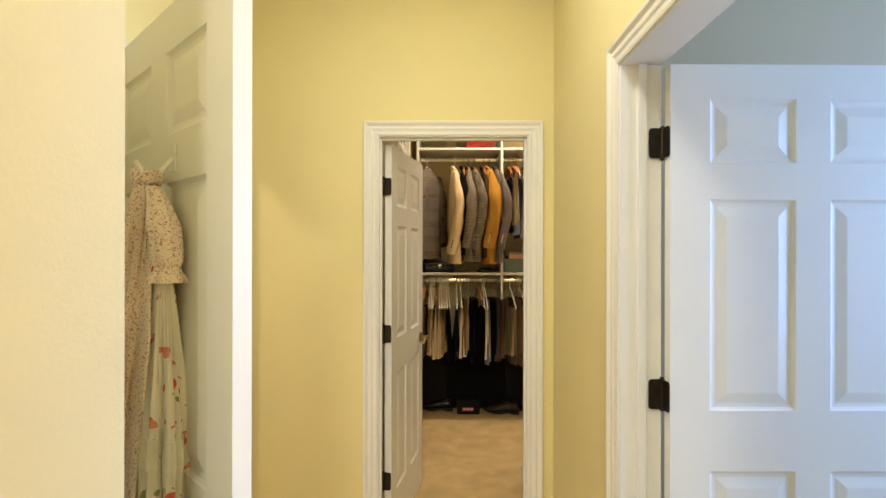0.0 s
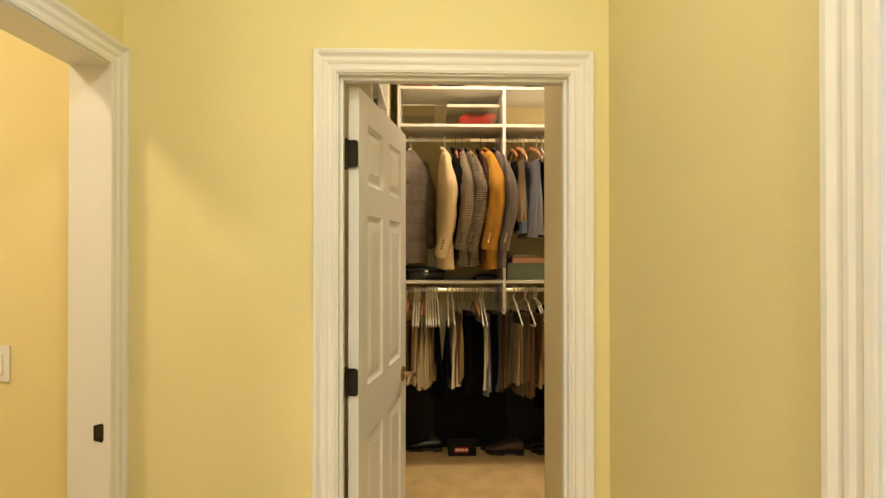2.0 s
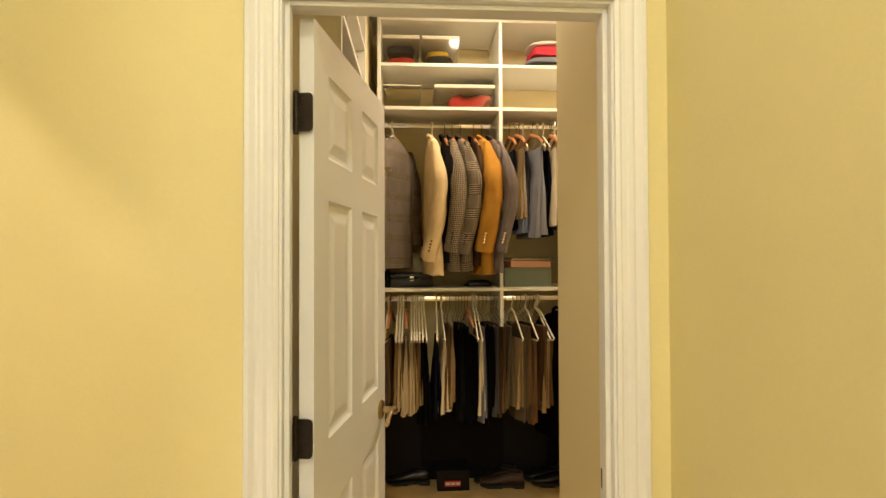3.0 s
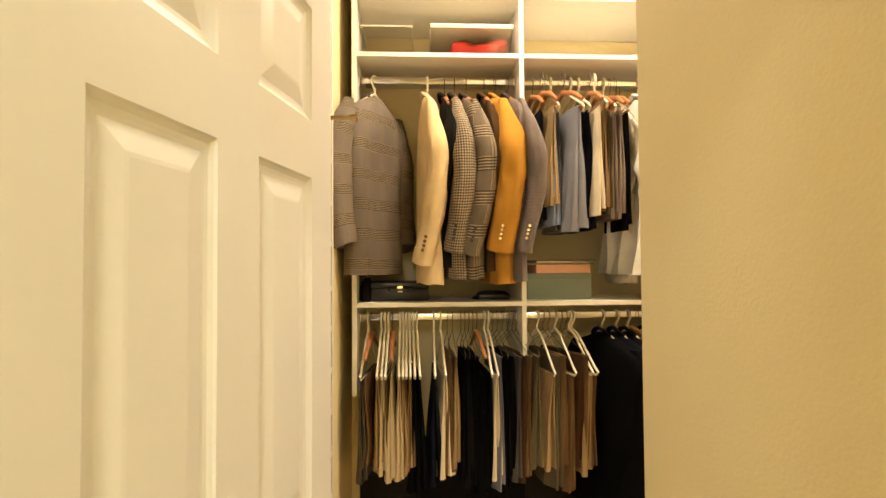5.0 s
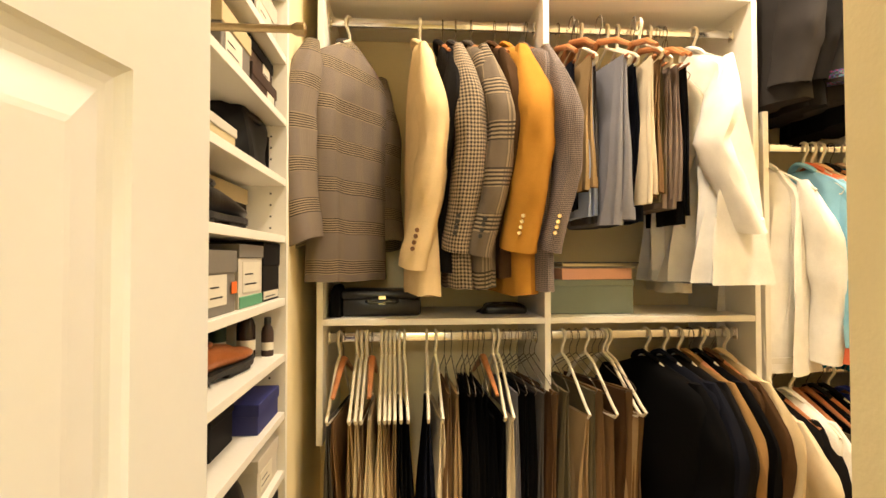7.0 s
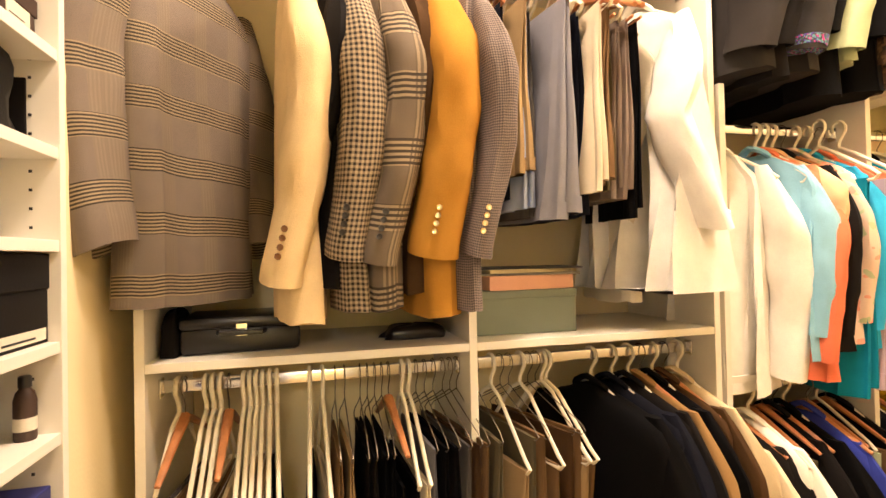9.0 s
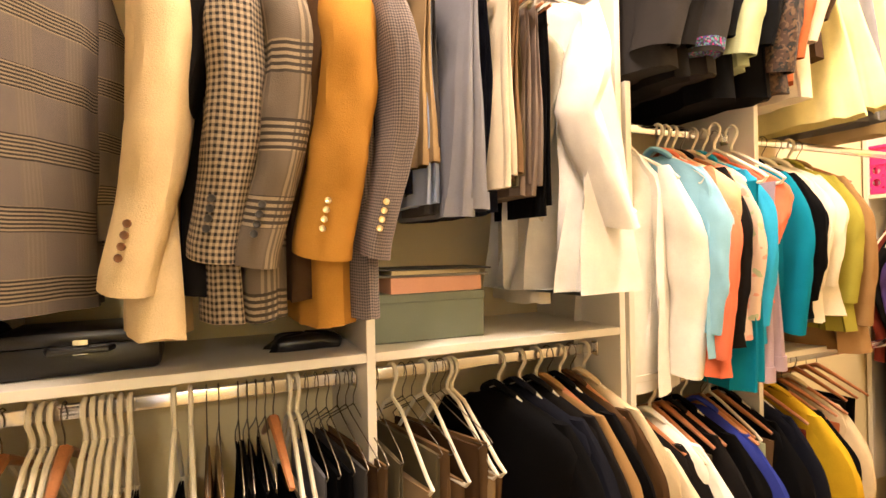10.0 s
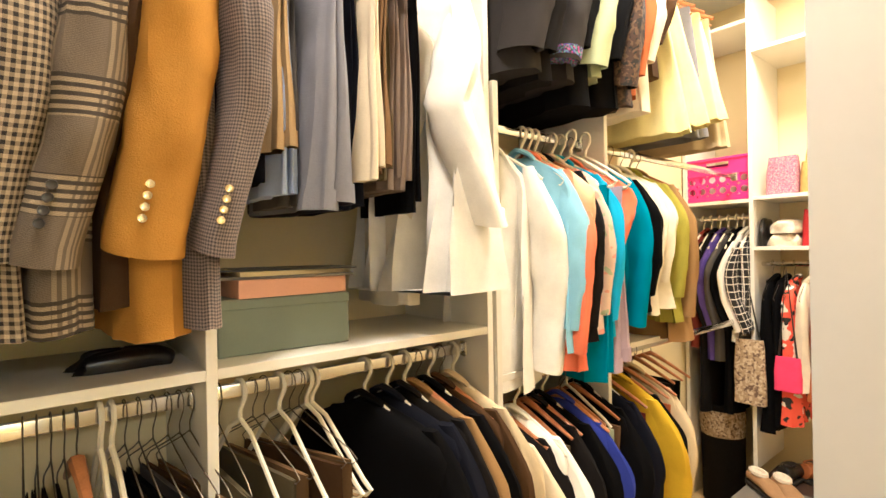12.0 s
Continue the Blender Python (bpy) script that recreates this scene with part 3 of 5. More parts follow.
def sleeve_size(rx, ry, cuff, t):
    grow = 0.28 + 0.72 * math.sin(min(1, t * 2.7) * math.pi / 2)
    taper = 1 - (1 - cuff) * max(0, t - 0.25) / 0.75
    return rx * grow * (0.5 + 0.5 * taper), ry * grow * taper


def sleeve_mesh(s, w, length, seed, rx=0.050, ry=0.082, cuff=0.74, swing=-0.02, bend=0.0, bow=0.0):
    bm, rings, n = bmesh.new(), [], 24
    for i, t in enumerate(np.linspace(0, 1, 25)):
        cx, cy, cz = sleeve_centre(s, w, length, seed, t, swing, bend, bow)
        a0, b0 = sleeve_size(rx, ry, cuff, t)
        calm = 1.0 if t < 0.78 else 0.25
        ring = []
        for k in range(n):
            a = 2 * math.pi * k / n
            c, q = math.cos(a), math.sin(a)
            crease = 0.10 * math.sin(13 * t + 2 * q + seed) * math.exp(-((t - 0.5) / 0.16) ** 2) * (1 - q * s) * 0.7
            f = 1 + calm * (0.18 * wob((c * 1.3 + seed, q * 1.3, t * 4)) + 0.10 * wob((c * 2.6 + seed, q * 2.6, t * 9)) + crease)
            ring.append(Vector((cx + a0 * f * math.copysign(abs(c) ** 0.85, c), cy + b0 * f * math.copysign(abs(q) ** 0.85, q), cz - 0.34 * bow * c * t ** 3 + 0.008 * c * t - 0.012 * q * s * t)))
        rings.append(ring)
    last = rings[-1]
    mid = sum(last, Vector()) / n
    rings.append([mid + (p - mid) * 0.90 + Vector((0, 0, 0.001)) for p in last])
    rings.append([mid + (p - mid) * 0.84 + Vector((0, 0, 0.04)) for p in last])
    loft(bm, rings, cloth_uv=True)
    return bm


def coat(x, rod_z, mat, label, category, y=None, yaw=0.0, L=0.74, w=0.205, d=0.042, sleeve=0.60, seed=1.0, hang="wood", buttons=None, rx=0.050, group="jackets on the rod", collar=None, folds=0.008, hem=1.0, cuff=0.74, tilt=0.0, swing=-0.02, spread=0.0, bend=0.0, ry=0.078, bow=0.040, cuff_band=None):
    """A jacket, shirt or blouse on a hanger of its own."""
    m = pose(x, RY if y is None else y, rod_z + 0.016, 0, tilt, yaw)
    hanger(m, hang)
    name = category.replace(" ", "_")
    g = thing(name, m, label, category, group)
    bm = bmesh.new()
    loft(bm, body_rings(L, w, d, seed, folds=folds, hem=hem), cloth_uv=True)
    part("body", bm, mat, g)
    for s in (-1, 1):
        if sleeve:
            sl = part("sleeve", sleeve_mesh(s, w + spread, sleeve, seed + s, rx=rx, ry=ry, cuff=cuff, swing=swing, bend=bend, bow=bow), mat, g)
            if buttons is not None and s < 0:
                for k in range(4 if sleeve > 0.5 else 2):
                    t = 1 - 0.075 - 0.026 * k
                    cx, cy, cz = sleeve_centre(s, w + spread, sleeve, seed + s, t, swing, bend, bow)
                    a0, b0 = sleeve_size(rx, ry, cuff, t)
                    turn = radians(-18)
                    q = Matrix.Translation((cx + a0 * math.sin(turn) * 1.05, cy - b0 * math.cos(turn) * 1.06, cz)) @ Matrix.Rotation(turn, 4, "Z") @ Matrix.Rotation(radians(90), 4, "X")
                    bm = bmesh.new()
                    lathe(bm, [(0.001, 0.0), (0.0062, 0.0), (0.007, 0.002), (0.0064, 0.0036), (0.0048, 0.003), (0.001, 0.0028)], 12, q)
                    part("button", bm, buttons, sl)
            if cuff_band is not None:
                bm, rings = bmesh.new(), []
                for t in (0.945, 0.96, 0.985, 1.0):
                    cx, cy, cz = sleeve_centre(s, w + spread, sleeve, seed + s, t, swing, bend, bow)
                    a0, b0 = sleeve_size(rx, ry, cuff, t)
                    rings.append([Vector((cx + a0 * 1.07 * math.cos(a), cy + b0 * 1.07 * math.sin(a), cz - 0.34 * bow * math.cos(a) * t ** 3)) for a in np.linspace(0, 2 * math.pi, 24, endpoint=False)])
                loft(bm, rings)
                part("cuff_trim", bm, cuff_band, sl, "sequined cuff trim")
    bm = bmesh.new()
    ring = [(0.020 * math.cos(a), 0.046 * math.sin(a), -0.094 - 0.020 * math.cos(a) - 0.012 * abs(math.sin(a))) for a in np.linspace(0.35, 2 * math.pi - 0.35, 15)]
    tube(bm, ring, [0.004] + [0.0085] * 13 + [0.004], 8, flat=1.7)
    part("collar", bm, collar or mat, g)
    return g


def trousers(x, rod_z, mat, label, y=None, yaw=0.0, L=0.45, w=0.115, d=0.017, seed=1.0, hang="plastic", bar_drop=0.20, group="folded trousers", category="trousers", lean=0.0, cuffed=False):
    """Trousers folded over a hanger's bar: two layers a leg, hanging in soft flutes."""
    m = pose(x, RY if y is None else y, rod_z + 0.016, 0, 0, yaw)
    hanger(m, hang, bar_drop)
    g = thing("trousers", m, label, category, group)
    for leg, off in (("front_leg", -1), ("back_leg", 1)):
        bm, rings, n = bmesh.new(), [], 44
        ln = L - 0.03 * (off > 0) * abs(math.sin(seed * 3))
        for i, t in enumerate(np.linspace(0, 1, 14)):
            z = -bar_drop + 0.006 - ln * t
            ring = []
            for k in range(n):
                a = 2 * math.pi * k / n
                c, s = math.cos(a), math.sin(a)
                hw = w * (1 - 0.10 * t) * (1 + 0.04 * math.sin(seed + 5 * t))
                f = 0.35 * math.sin(4 * a + seed + off) * min(1, t * 2 + 0.2) + 0.5 * wob((c * 2.2 + seed, s + off, t * 2.5))
                xx = off * (d * 0.55 * (0.30 + t * 1.35)) + d * 0.75 * (0.30 + 1.30 * t) * math.copysign(abs(s) ** 0.8, s) * (1 + f) + lean * t + 0.006 * wob((seed, t * 2, 1.0)) + 0.007 * t * math.sin(4.5 * c + seed * 2) + 0.003 * t * math.sin(11 * c + seed) + 0.0028 * min(1, t * 2) * math.sin(19 * c + seed * 5 + 1.5 * t)
                ring.append(Vector((xx, hw * math.copysign(abs(c) ** 0.6, c), z)))
            rings.append(ring)
        loft(bm, rings)
        part(leg, bm, mat, g)
        if cuffed:
            bm = bmesh.new()
            lo = rings[-2:]
            mid = [sum(r, Vector()) / n for r in lo]
            grown = [[mm + Vector(((p - mm).x * 1.12, (p - mm).y * 1.03, (p - mm).z)) for p in r] for mm, r in zip(mid, lo)]
            loft(bm, grown)
            part("turn_up", bm, mat, g)
    return g


def skirt(x, rod_z, mat, label, y=None, yaw=0.0, L=0.5, w0=0.15, w1=0.21, d=0.05, seed=1.0, group="skirts on the high rod", category="skirt"):
    m = pose(x, RY if y is None else y, rod_z + 0.016, 0, 0, yaw)
    hanger(m, "clip")
    g = thing("skirt", m, label, category, group)
    bm, rings, n = bmesh.new(), [], 80
    for t in np.linspace(0, 1, 14):
        ring = []
        for k in range(n):
            a = 2 * math.pi * k / n
            c, s = math.cos(a), math.sin(a)
            f = t * (0.16 * math.sin(6 * a + seed) + 0.18 * math.sin(11 * a + seed * 2)) + 0.15 * wob((c + seed, s, t * 2))
            hw, dd = w0 + (w1 - w0) * t, d * (0.35 + 0.65 * t)
            ring.append(Vector((dd * math.copysign(abs(s) ** 0.7, s) * (1 + f) + 0.01 * f, hw * math.copysign(abs(c) ** 0.7, c) * (1 + f * 0.15), -0.17 - L * t + 0.01 * f)))
        rings.append(ring)
    inner = [p + Vector((0, 0, 0.05)) for p in rings[-1]]
    mid = sum(inner, Vector()) / n
    loft(bm, rings + [[mid + (p - mid) * 0.85 for p in inner]])
    part("drape", bm, mat, g)
    bm = bmesh.new()
    loft(bm, [[Vector((p.x * 1.04, p.y * 1.01, p.z + dz)) for p in rings[0]] for dz in (0.012, -0.022)])
    part("waistband", bm, mat, g)
    return g


# cloths
GLEN = woven("grey_glen_plaid_wool", (0.195, 0.157, 0.125), (0.014, 0.011, 0.009), "plaid", 0.128, 0.0072, bands=0.36, warp=0.22, cream=(0.38, 0.30, 0.18))
TAN = cloth("camel_tan_wool", (0.67, 0.51, 0.28))
HOUND = woven("small_check_wool", (0.36, 0.28, 0.18), (0.012, 0.009, 0.007), "check", 0.05, 0.0112)
PLAID2 = woven("brown_grey_plaid_wool", (0.15, 0.115, 0.078), (0.018, 0.013, 0.010), "plaid", 0.136, 0.0120, bands=0.42, warp=0.62, cream=(0.40, 0.31, 0.19))
OCHRE = cloth("ochre_camel_wool", (0.42, 0.205, 0.030))
TWEED = woven("blue_grey_tweed", (0.24, 0.19, 0.16), (0.05, 0.04, 0.042), "check", 0.05, 0.0058)
CHAR = cloth("charcoal_wool", (0.010, 0.009, 0.009))
NAVY = cloth("navy_wool", (0.007, 0.008, 0.014))
BLK = cloth("black_wool", (0.003, 0.003, 0.0035))
DBROWN = cloth("dark_brown_wool", (0.06, 0.032, 0.014))
BROWN = cloth("mid_brown_cloth", (0.17, 0.10, 0.045))
KHAKI = cloth("khaki_cotton", (0.34, 0.235, 0.115))
BEIGE = cloth("beige_cotton", (0.58, 0.47, 0.29))
CREAMC = cloth("cream_cotton", (0.72, 0.62, 0.44))
GREYC = cloth("grey_wool", (0.085, 0.078, 0.072))
OLIVEC = cloth("olive_grey_wool", (0.11, 0.09, 0.05))
SLATE = cloth("slate_blue_grey_wool", (0.20, 0.20, 0.225), 0.7)
LBLUE = cloth("light_blue_cotton", (0.40, 0.48, 0.70))
TAUPE = cloth("taupe_wool", (0.20, 0.155, 0.125))
WHITE = cloth("white_cotton", (0.82, 0.80, 0.74))
OFFW = cloth("off_white_silk", (0.74, 0.68, 0.54), 0.6)
PALEB = cloth("pale_blue_cotton", (0.26, 0.50, 0.64))
SKY = cloth("sky_blue_cotton", (0.035, 0.36, 0.62))
CORAL = cloth("coral_cotton", (0.78, 0.20, 0.10))
PEACH = cloth("peach_linen", (0.74, 0.46, 0.26))
PINKP = blotched("pale_pink_print", (0.74, 0.55, 0.42), ((0.75, 0.35, 0.25), (0.45, 0.5, 0.3)), 25)
TEAL = cloth("turquoise_cotton", (0.006, 0.19, 0.30))
OLIVE = cloth("olive_green_cotton", (0.32, 0.29, 0.04))
CAMEL = cloth("camel_brown_suede", (0.30, 0.18, 0.07))
LAV = cloth("lavender_cotton", (0.38, 0.29, 0.34))
YEL = cloth("pale_yellow_cotton", (0.82, 0.73, 0.34))
MUST = cloth("mustard_cotton", (0.58, 0.38, 0.01))
ROYAL = cloth("royal_blue_cotton", (0.03, 0.045, 0.28))
GREENP = cloth("pale_green_cotton", (0.42, 0.47, 0.29))
LEOP = blotched("brown_leopard_print", (0.04, 0.018, 0.008), ((0.006, 0.005, 0.004), (0.09, 0.05, 0.022)), 60, 0.55)
SEQ = blotched("pink_sequins", (0.03, 0.03, 0.045), ((0.50, 0.02, 0.22), (0.08, 0.05, 0.34), (0.10, 0.26, 0.28)), 120, 0.57)
DGREY = cloth("dark_grey_wool", (0.034, 0.031, 0.030))
DRED = cloth("dark_red_cotton", (0.16, 0.03, 0.02))
PURP = cloth("purple_cotton", (0.09, 0.06, 0.26))
GRID = woven("black_windowpane_cotton", (0.012, 0.012, 0.013), (0.75, 0.7, 0.62), "grid", 0.04)
ORP = blotched("orange_red_print", (0.78, 0.10, 0.05), ((0.75, 0.7, 0.6), (0.02, 0.02, 0.02)), 18, 0.6)
HOTP = cloth("hot_pink_cloth", (0.75, 0.06, 0.16))
RUST = cloth("rust_cotton", (0.40, 0.12, 0.04))
HORN = material("brown_horn_button", (0.16, 0.07, 0.02), 0.3, vary=0.3, scale=200, bump=0)
GILT = material("gilt_metal_button", (0.75, 0.60, 0.33), 0.25, 1.0, vary=0.1, bump=0)
DARKB = material("dark_horn_button", (0.03, 0.025, 0.02), 0.3, vary=0.3, scale=200, bump=0)

# long-sleeved jackets, upper rod of the first bay
UP = ROD_HI
coat(-0.165, UP, GLEN, "grey glen plaid wool jacket on an ivory hanger", "jacket", yaw=-33, L=0.79, w=0.180, d=0.046, sleeve=0.62, seed=2.1, hang="plastic", buttons=DARKB, rx=0.056, spread=0.052, swing=-0.020, folds=0.012, bow=-0.03)
coat(0.073, UP, TAN, "camel tan wool jacket with brown buttons", "jacket", yaw=4, L=0.83, sleeve=0.690, seed=0.4, hang="plastic", buttons=HORN, rx=0.050, d=0.040, swing=-0.012)
coat(0.150, UP, CHAR, "charcoal wool jacket on a wooden hanger", "jacket", yaw=2, L=0.76, sleeve=0.5, seed=3.2, rx=0.034, d=0.028, w=0.18)
coat(0.196, UP, HOUND, "small-checked wool jacket on a wooden hanger", "jacket", yaw=0, L=0.81, sleeve=0.640, seed=5.0, buttons=DARKB, rx=0.052, d=0.036, swing=0.0)
coat(0.248, UP, PLAID2, "brown and grey plaid wool jacket", "jacket", yaw=5, L=0.81, sleeve=0.650, seed=1.5, buttons=DARKB, rx=0.050, d=0.038, w=0.205, swing=0.004)
coat(0.330, UP, DBROWN, "dark brown jacket on a wooden hanger", "jacket", yaw=3, L=0.78, sleeve=0.5, seed=6.3, rx=0.034, d=0.030, w=0.18)
coat(0.380, UP, OCHRE, "ochre camel-hair jacket with gilt buttons", "jacket", yaw=3, L=0.83, sleeve=0.640, seed=4.2, buttons=GILT, rx=0.064, d=0.046, w=0.21, swing=0.012)
coat(0.440, UP, TWEED, "blue-grey tweed jacket with gilt buttons", "jacket", yaw=4, L=0.82, sleeve=0.640, seed=2.9, buttons=GILT, rx=0.038, d=0.026, w=0.215, swing=0.048)

# trousers, upper rod of the second bay
for x, mat, words, L, hk, sd, dd in (
        (0.515, NAVY, "navy wool", 0.48, "clip", 1.1, 0.017), (0.548, KHAKI, "khaki cotton", 0.42, "clip", 2.2, 0.013), (0.572, LBLUE, "light blue cotton", 0.50, "clip", 3.1, 0.010),
        (0.598, GREYC, "grey wool", 0.52, "plastic", 5.2, 0.014), (0.640, SLATE, "slate grey wool", 0.53, "clip", 4.4, 0.026), (0.690, BLK, "black wool", 0.50, "plastic", 0.7, 0.020), (0.728, NAVY, "navy wool", 0.52, "plastic", 6.2, 0.016),
        (0.760, CREAMC, "cream cotton", 0.46, "clip", 2.7, 0.010), (0.785, BROWN, "brown cotton", 0.44, "plastic", 1.9, 0.012), (0.812, OLIVEC, "olive wool", 0.45, "clip", 3.8, 0.012),
        (0.845, TAUPE, "taupe wool", 0.47, "plastic", 5.7, 0.016), (0.875, TAUPE, "grey-brown wool", 0.47, "clip", 4.9, 0.014), (0.902, BLK, "black wool", 0.52, "clip", 5.9, 0.010)):
    trousers(x + 0.038, UP, mat, words + " trousers folded over a hanger", L=L, hang=hk, seed=sd, d=dd, w=0.15 if mat is SLATE else 0.14, bar_drop=0.19, group="trousers on the upper rod", cuffed=mat in (KHAKI, SLATE), y={KHAKI: 4.07, SLATE: 4.06, LBLUE: 4.09, CREAMC: 4.06, BROWN: 4.07}.get(mat, 4.12), yaw={SLATE: 10, KHAKI: 6}.get(mat, 3 * math.sin(sd * 2)))
coat(0.995, UP, OFFW, "off-white thin shirt hanging behind the others", "shirt", y=4.22, L=0.84, sleeve=0.45, seed=7.4, hang="wire", rx=0.03, d=0.03, w=0.13, group="shirts on the rod")
coat(1.045, UP, WHITE, "white cotton dress shirt on an ivory hanger", "shirt", yaw=12, L=0.80, w=0.18, d=0.030, sleeve=0.58, seed=3.6, hang="plastic", rx=0.036, group="shirts on the rod", folds=0.045, cuff=0.74, hem=1.06, spread=0.012, swing=-0.02, bend=0.046, ry=0.070, bow=0.0)

# trousers on the lower rod
LO = ROD_LO
for x, mat, words, L, hk, sd, dd, yaw in (
        (-0.195, GREYC, "grey wool", 0.46, "plastic", 0.3, 0.012, -6), (-0.182, BROWN, "brown cotton", 0.44, "wood", 1.3, 0.010, -5),
        (-0.137, KHAKI, "khaki cotton", 0.45, "plastic", 2.6, 0.012, -3), (-0.121, BEIGE, "beige cotton", 0.47, "plastic", 3.4, 0.012, -2), (-0.105, BROWN, "brown cotton", 0.40, "plastic", 4.0, 0.009, -2), (-0.088, BEIGE, "beige cotton", 0.46, "wood", 4.5, 0.010, 0),
        (-0.055, BEIGE, "beige cotton", 0.43, "plastic", 5.1, 0.012, 0), (-0.041, KHAKI, "khaki cotton", 0.46, "plastic", 6.0, 0.010, 1), (-0.027, BROWN, "brown cotton", 0.38, "plastic", 0.8, 0.008, 1), (-0.013, KHAKI, "khaki cotton", 0.45, "plastic", 1.8, 0.010, 2),
        (0.003, BLK, "black wool", 0.48, "plastic", 0.9, 0.012, 3), (0.019, BLK, "black wool", 0.49, "plastic", 2.9, 0.014, 5),
        (0.095, NAVY, "navy wool", 0.48, "plastic", 2.4, 0.018, 0), (0.125, CREAMC, "cream cotton", 0.50, "plastic", 3.3, 0.017, 5), (0.155, BROWN, "brown cotton", 0.47, "wire", 4.1, 0.014, 2), (0.178, KHAKI, "khaki cotton", 0.45, "wire", 4.8, 0.010, 3),
        (0.216, BLK, "black wool", 0.50, "wire", 5.5, 0.012, 2), (0.234, CHAR, "charcoal wool", 0.47, "wire", 6.5, 0.010, 2), (0.252, BLK, "black wool", 0.49, "wire", 0.4, 0.010, 4), (0.270, BLK, "black wool", 0.46, "wire", 1.5, 0.010, 3),
        (0.287, BLK, "black wool", 0.50, "wood", 0.2, 0.012, 5), (0.321, BLK, "black wool", 0.46, "plastic", 1.6, 0.013, 4), (0.338, CREAMC, "cream cotton", 0.47, "plastic", 2.8, 0.014, 7),
        (0.358, SLATE, "slate blue wool", 0.48, "wire", 3.7, 0.010, 6), (0.380, BLK, "black wool", 0.50, "wire", 5.8, 0.012, 7), (0.403, BLK, "black wool", 0.48, "wire", 6.7, 0.012, 9), (0.428, GREYC, "grey wool", 0.45, "wire", 7.1, 0.010, 10), (0.448, DBROWN, "dark brown wool", 0.48, "wire", 6.6, 0.010, 12), (0.466, BROWN, "brown cotton", 0.45, "wire", 7.3, 0.008, 12),
        (0.520, OLIVEC, "olive grey wool", 0.47, "wire", 1.2, 0.014, 4), (0.562, KHAKI, "khaki cotton", 0.47, "plastic", 2.0, 0.016, 13), (0.588, OLIVEC, "olive grey wool", 0.48, "wire", 3.0, 0.012, 12), (0.612, BROWN, "brown cotton", 0.46, "wire", 3.9, 0.013, 14),
        (0.645, BROWN, "brown cotton", 0.50, "plastic", 4.3, 0.012, 15), (0.668, DBROWN, "dark brown wool", 0.47, "wire", 6.8, 0.012, 20), (0.690, BROWN, "brown wool", 0.46, "wire", 5.3, 0.010, 22), (0.708, KHAKI, "khaki cotton", 0.46, "plastic", 7.7, 0.012, 19), (0.722, BROWN, "brown wool", 0.42, "plastic", 8.4, 0.010, 22)):
    high = 0.075 if hk == "wire" else 0.0
    trousers(x, LO, mat, words + " trousers folded over a hanger", L=L - 0.03 + 0.04 * math.sin(sd * 9) + high, hang=hk, seed=sd, d=dd * (1.2 if mat in (CREAMC, KHAKI, BEIGE) else 1.0), yaw=yaw, bar_drop=0.255 - high, w=0.150, group="trousers on the lower rod")
coat(0.86, LO, BLK, "black wool suit jacket turned on the rod", "jacket", yaw=24, L=0.78, w=0.225, d=0.05, sleeve=0.62, seed=1.7, hang="plastic", group="suits on the lower rod")
coat(0.925, LO, NAVY, "navy wool suit jacket on an ivory hanger", "jacket", yaw=20, L=0.78, w=0.215, d=0.036, sleeve=0.62, seed=2.6, hang="plastic", group="suits on the lower rod")
coat(0.978, LO, CHAR, "charcoal wool jacket on an ivory hanger", "jacket", yaw=19, L=0.76, d=0.03, sleeve=0.60, seed=3.9, rx=0.034, hang="plastic", group="suits on the lower rod")
coat(1.018, LO, CAMEL, "tan linen jacket on a wooden hanger", "jacket", yaw=17, L=0.76, d=0.022, sleeve=0.60, seed=4.7, rx=0.026, group="suits on the lower rod")
coat(1.058, LO, BLK, "black wool jacket on an ivory hanger", "jacket", yaw=16, L=0.76, d=0.03, sleeve=0.60, seed=5.6, rx=0.034, hang="plastic", group="suits on the lower rod")
coat(1.098, LO, DBROWN, "dark brown wool jacket on a wooden hanger", "jacket", yaw=14, L=0.76, d=0.026, sleeve=0.60, seed=8.3, rx=0.030, group="suits on the lower rod")
coat(1.145, LO, BEIGE, "beige cotton jacket on an ivory hanger", "jacket", yaw=12, L=0.74, d=0.026, sleeve=0.60, seed=6.9, rx=0.030, hang="plastic", group="suits on the lower rod")

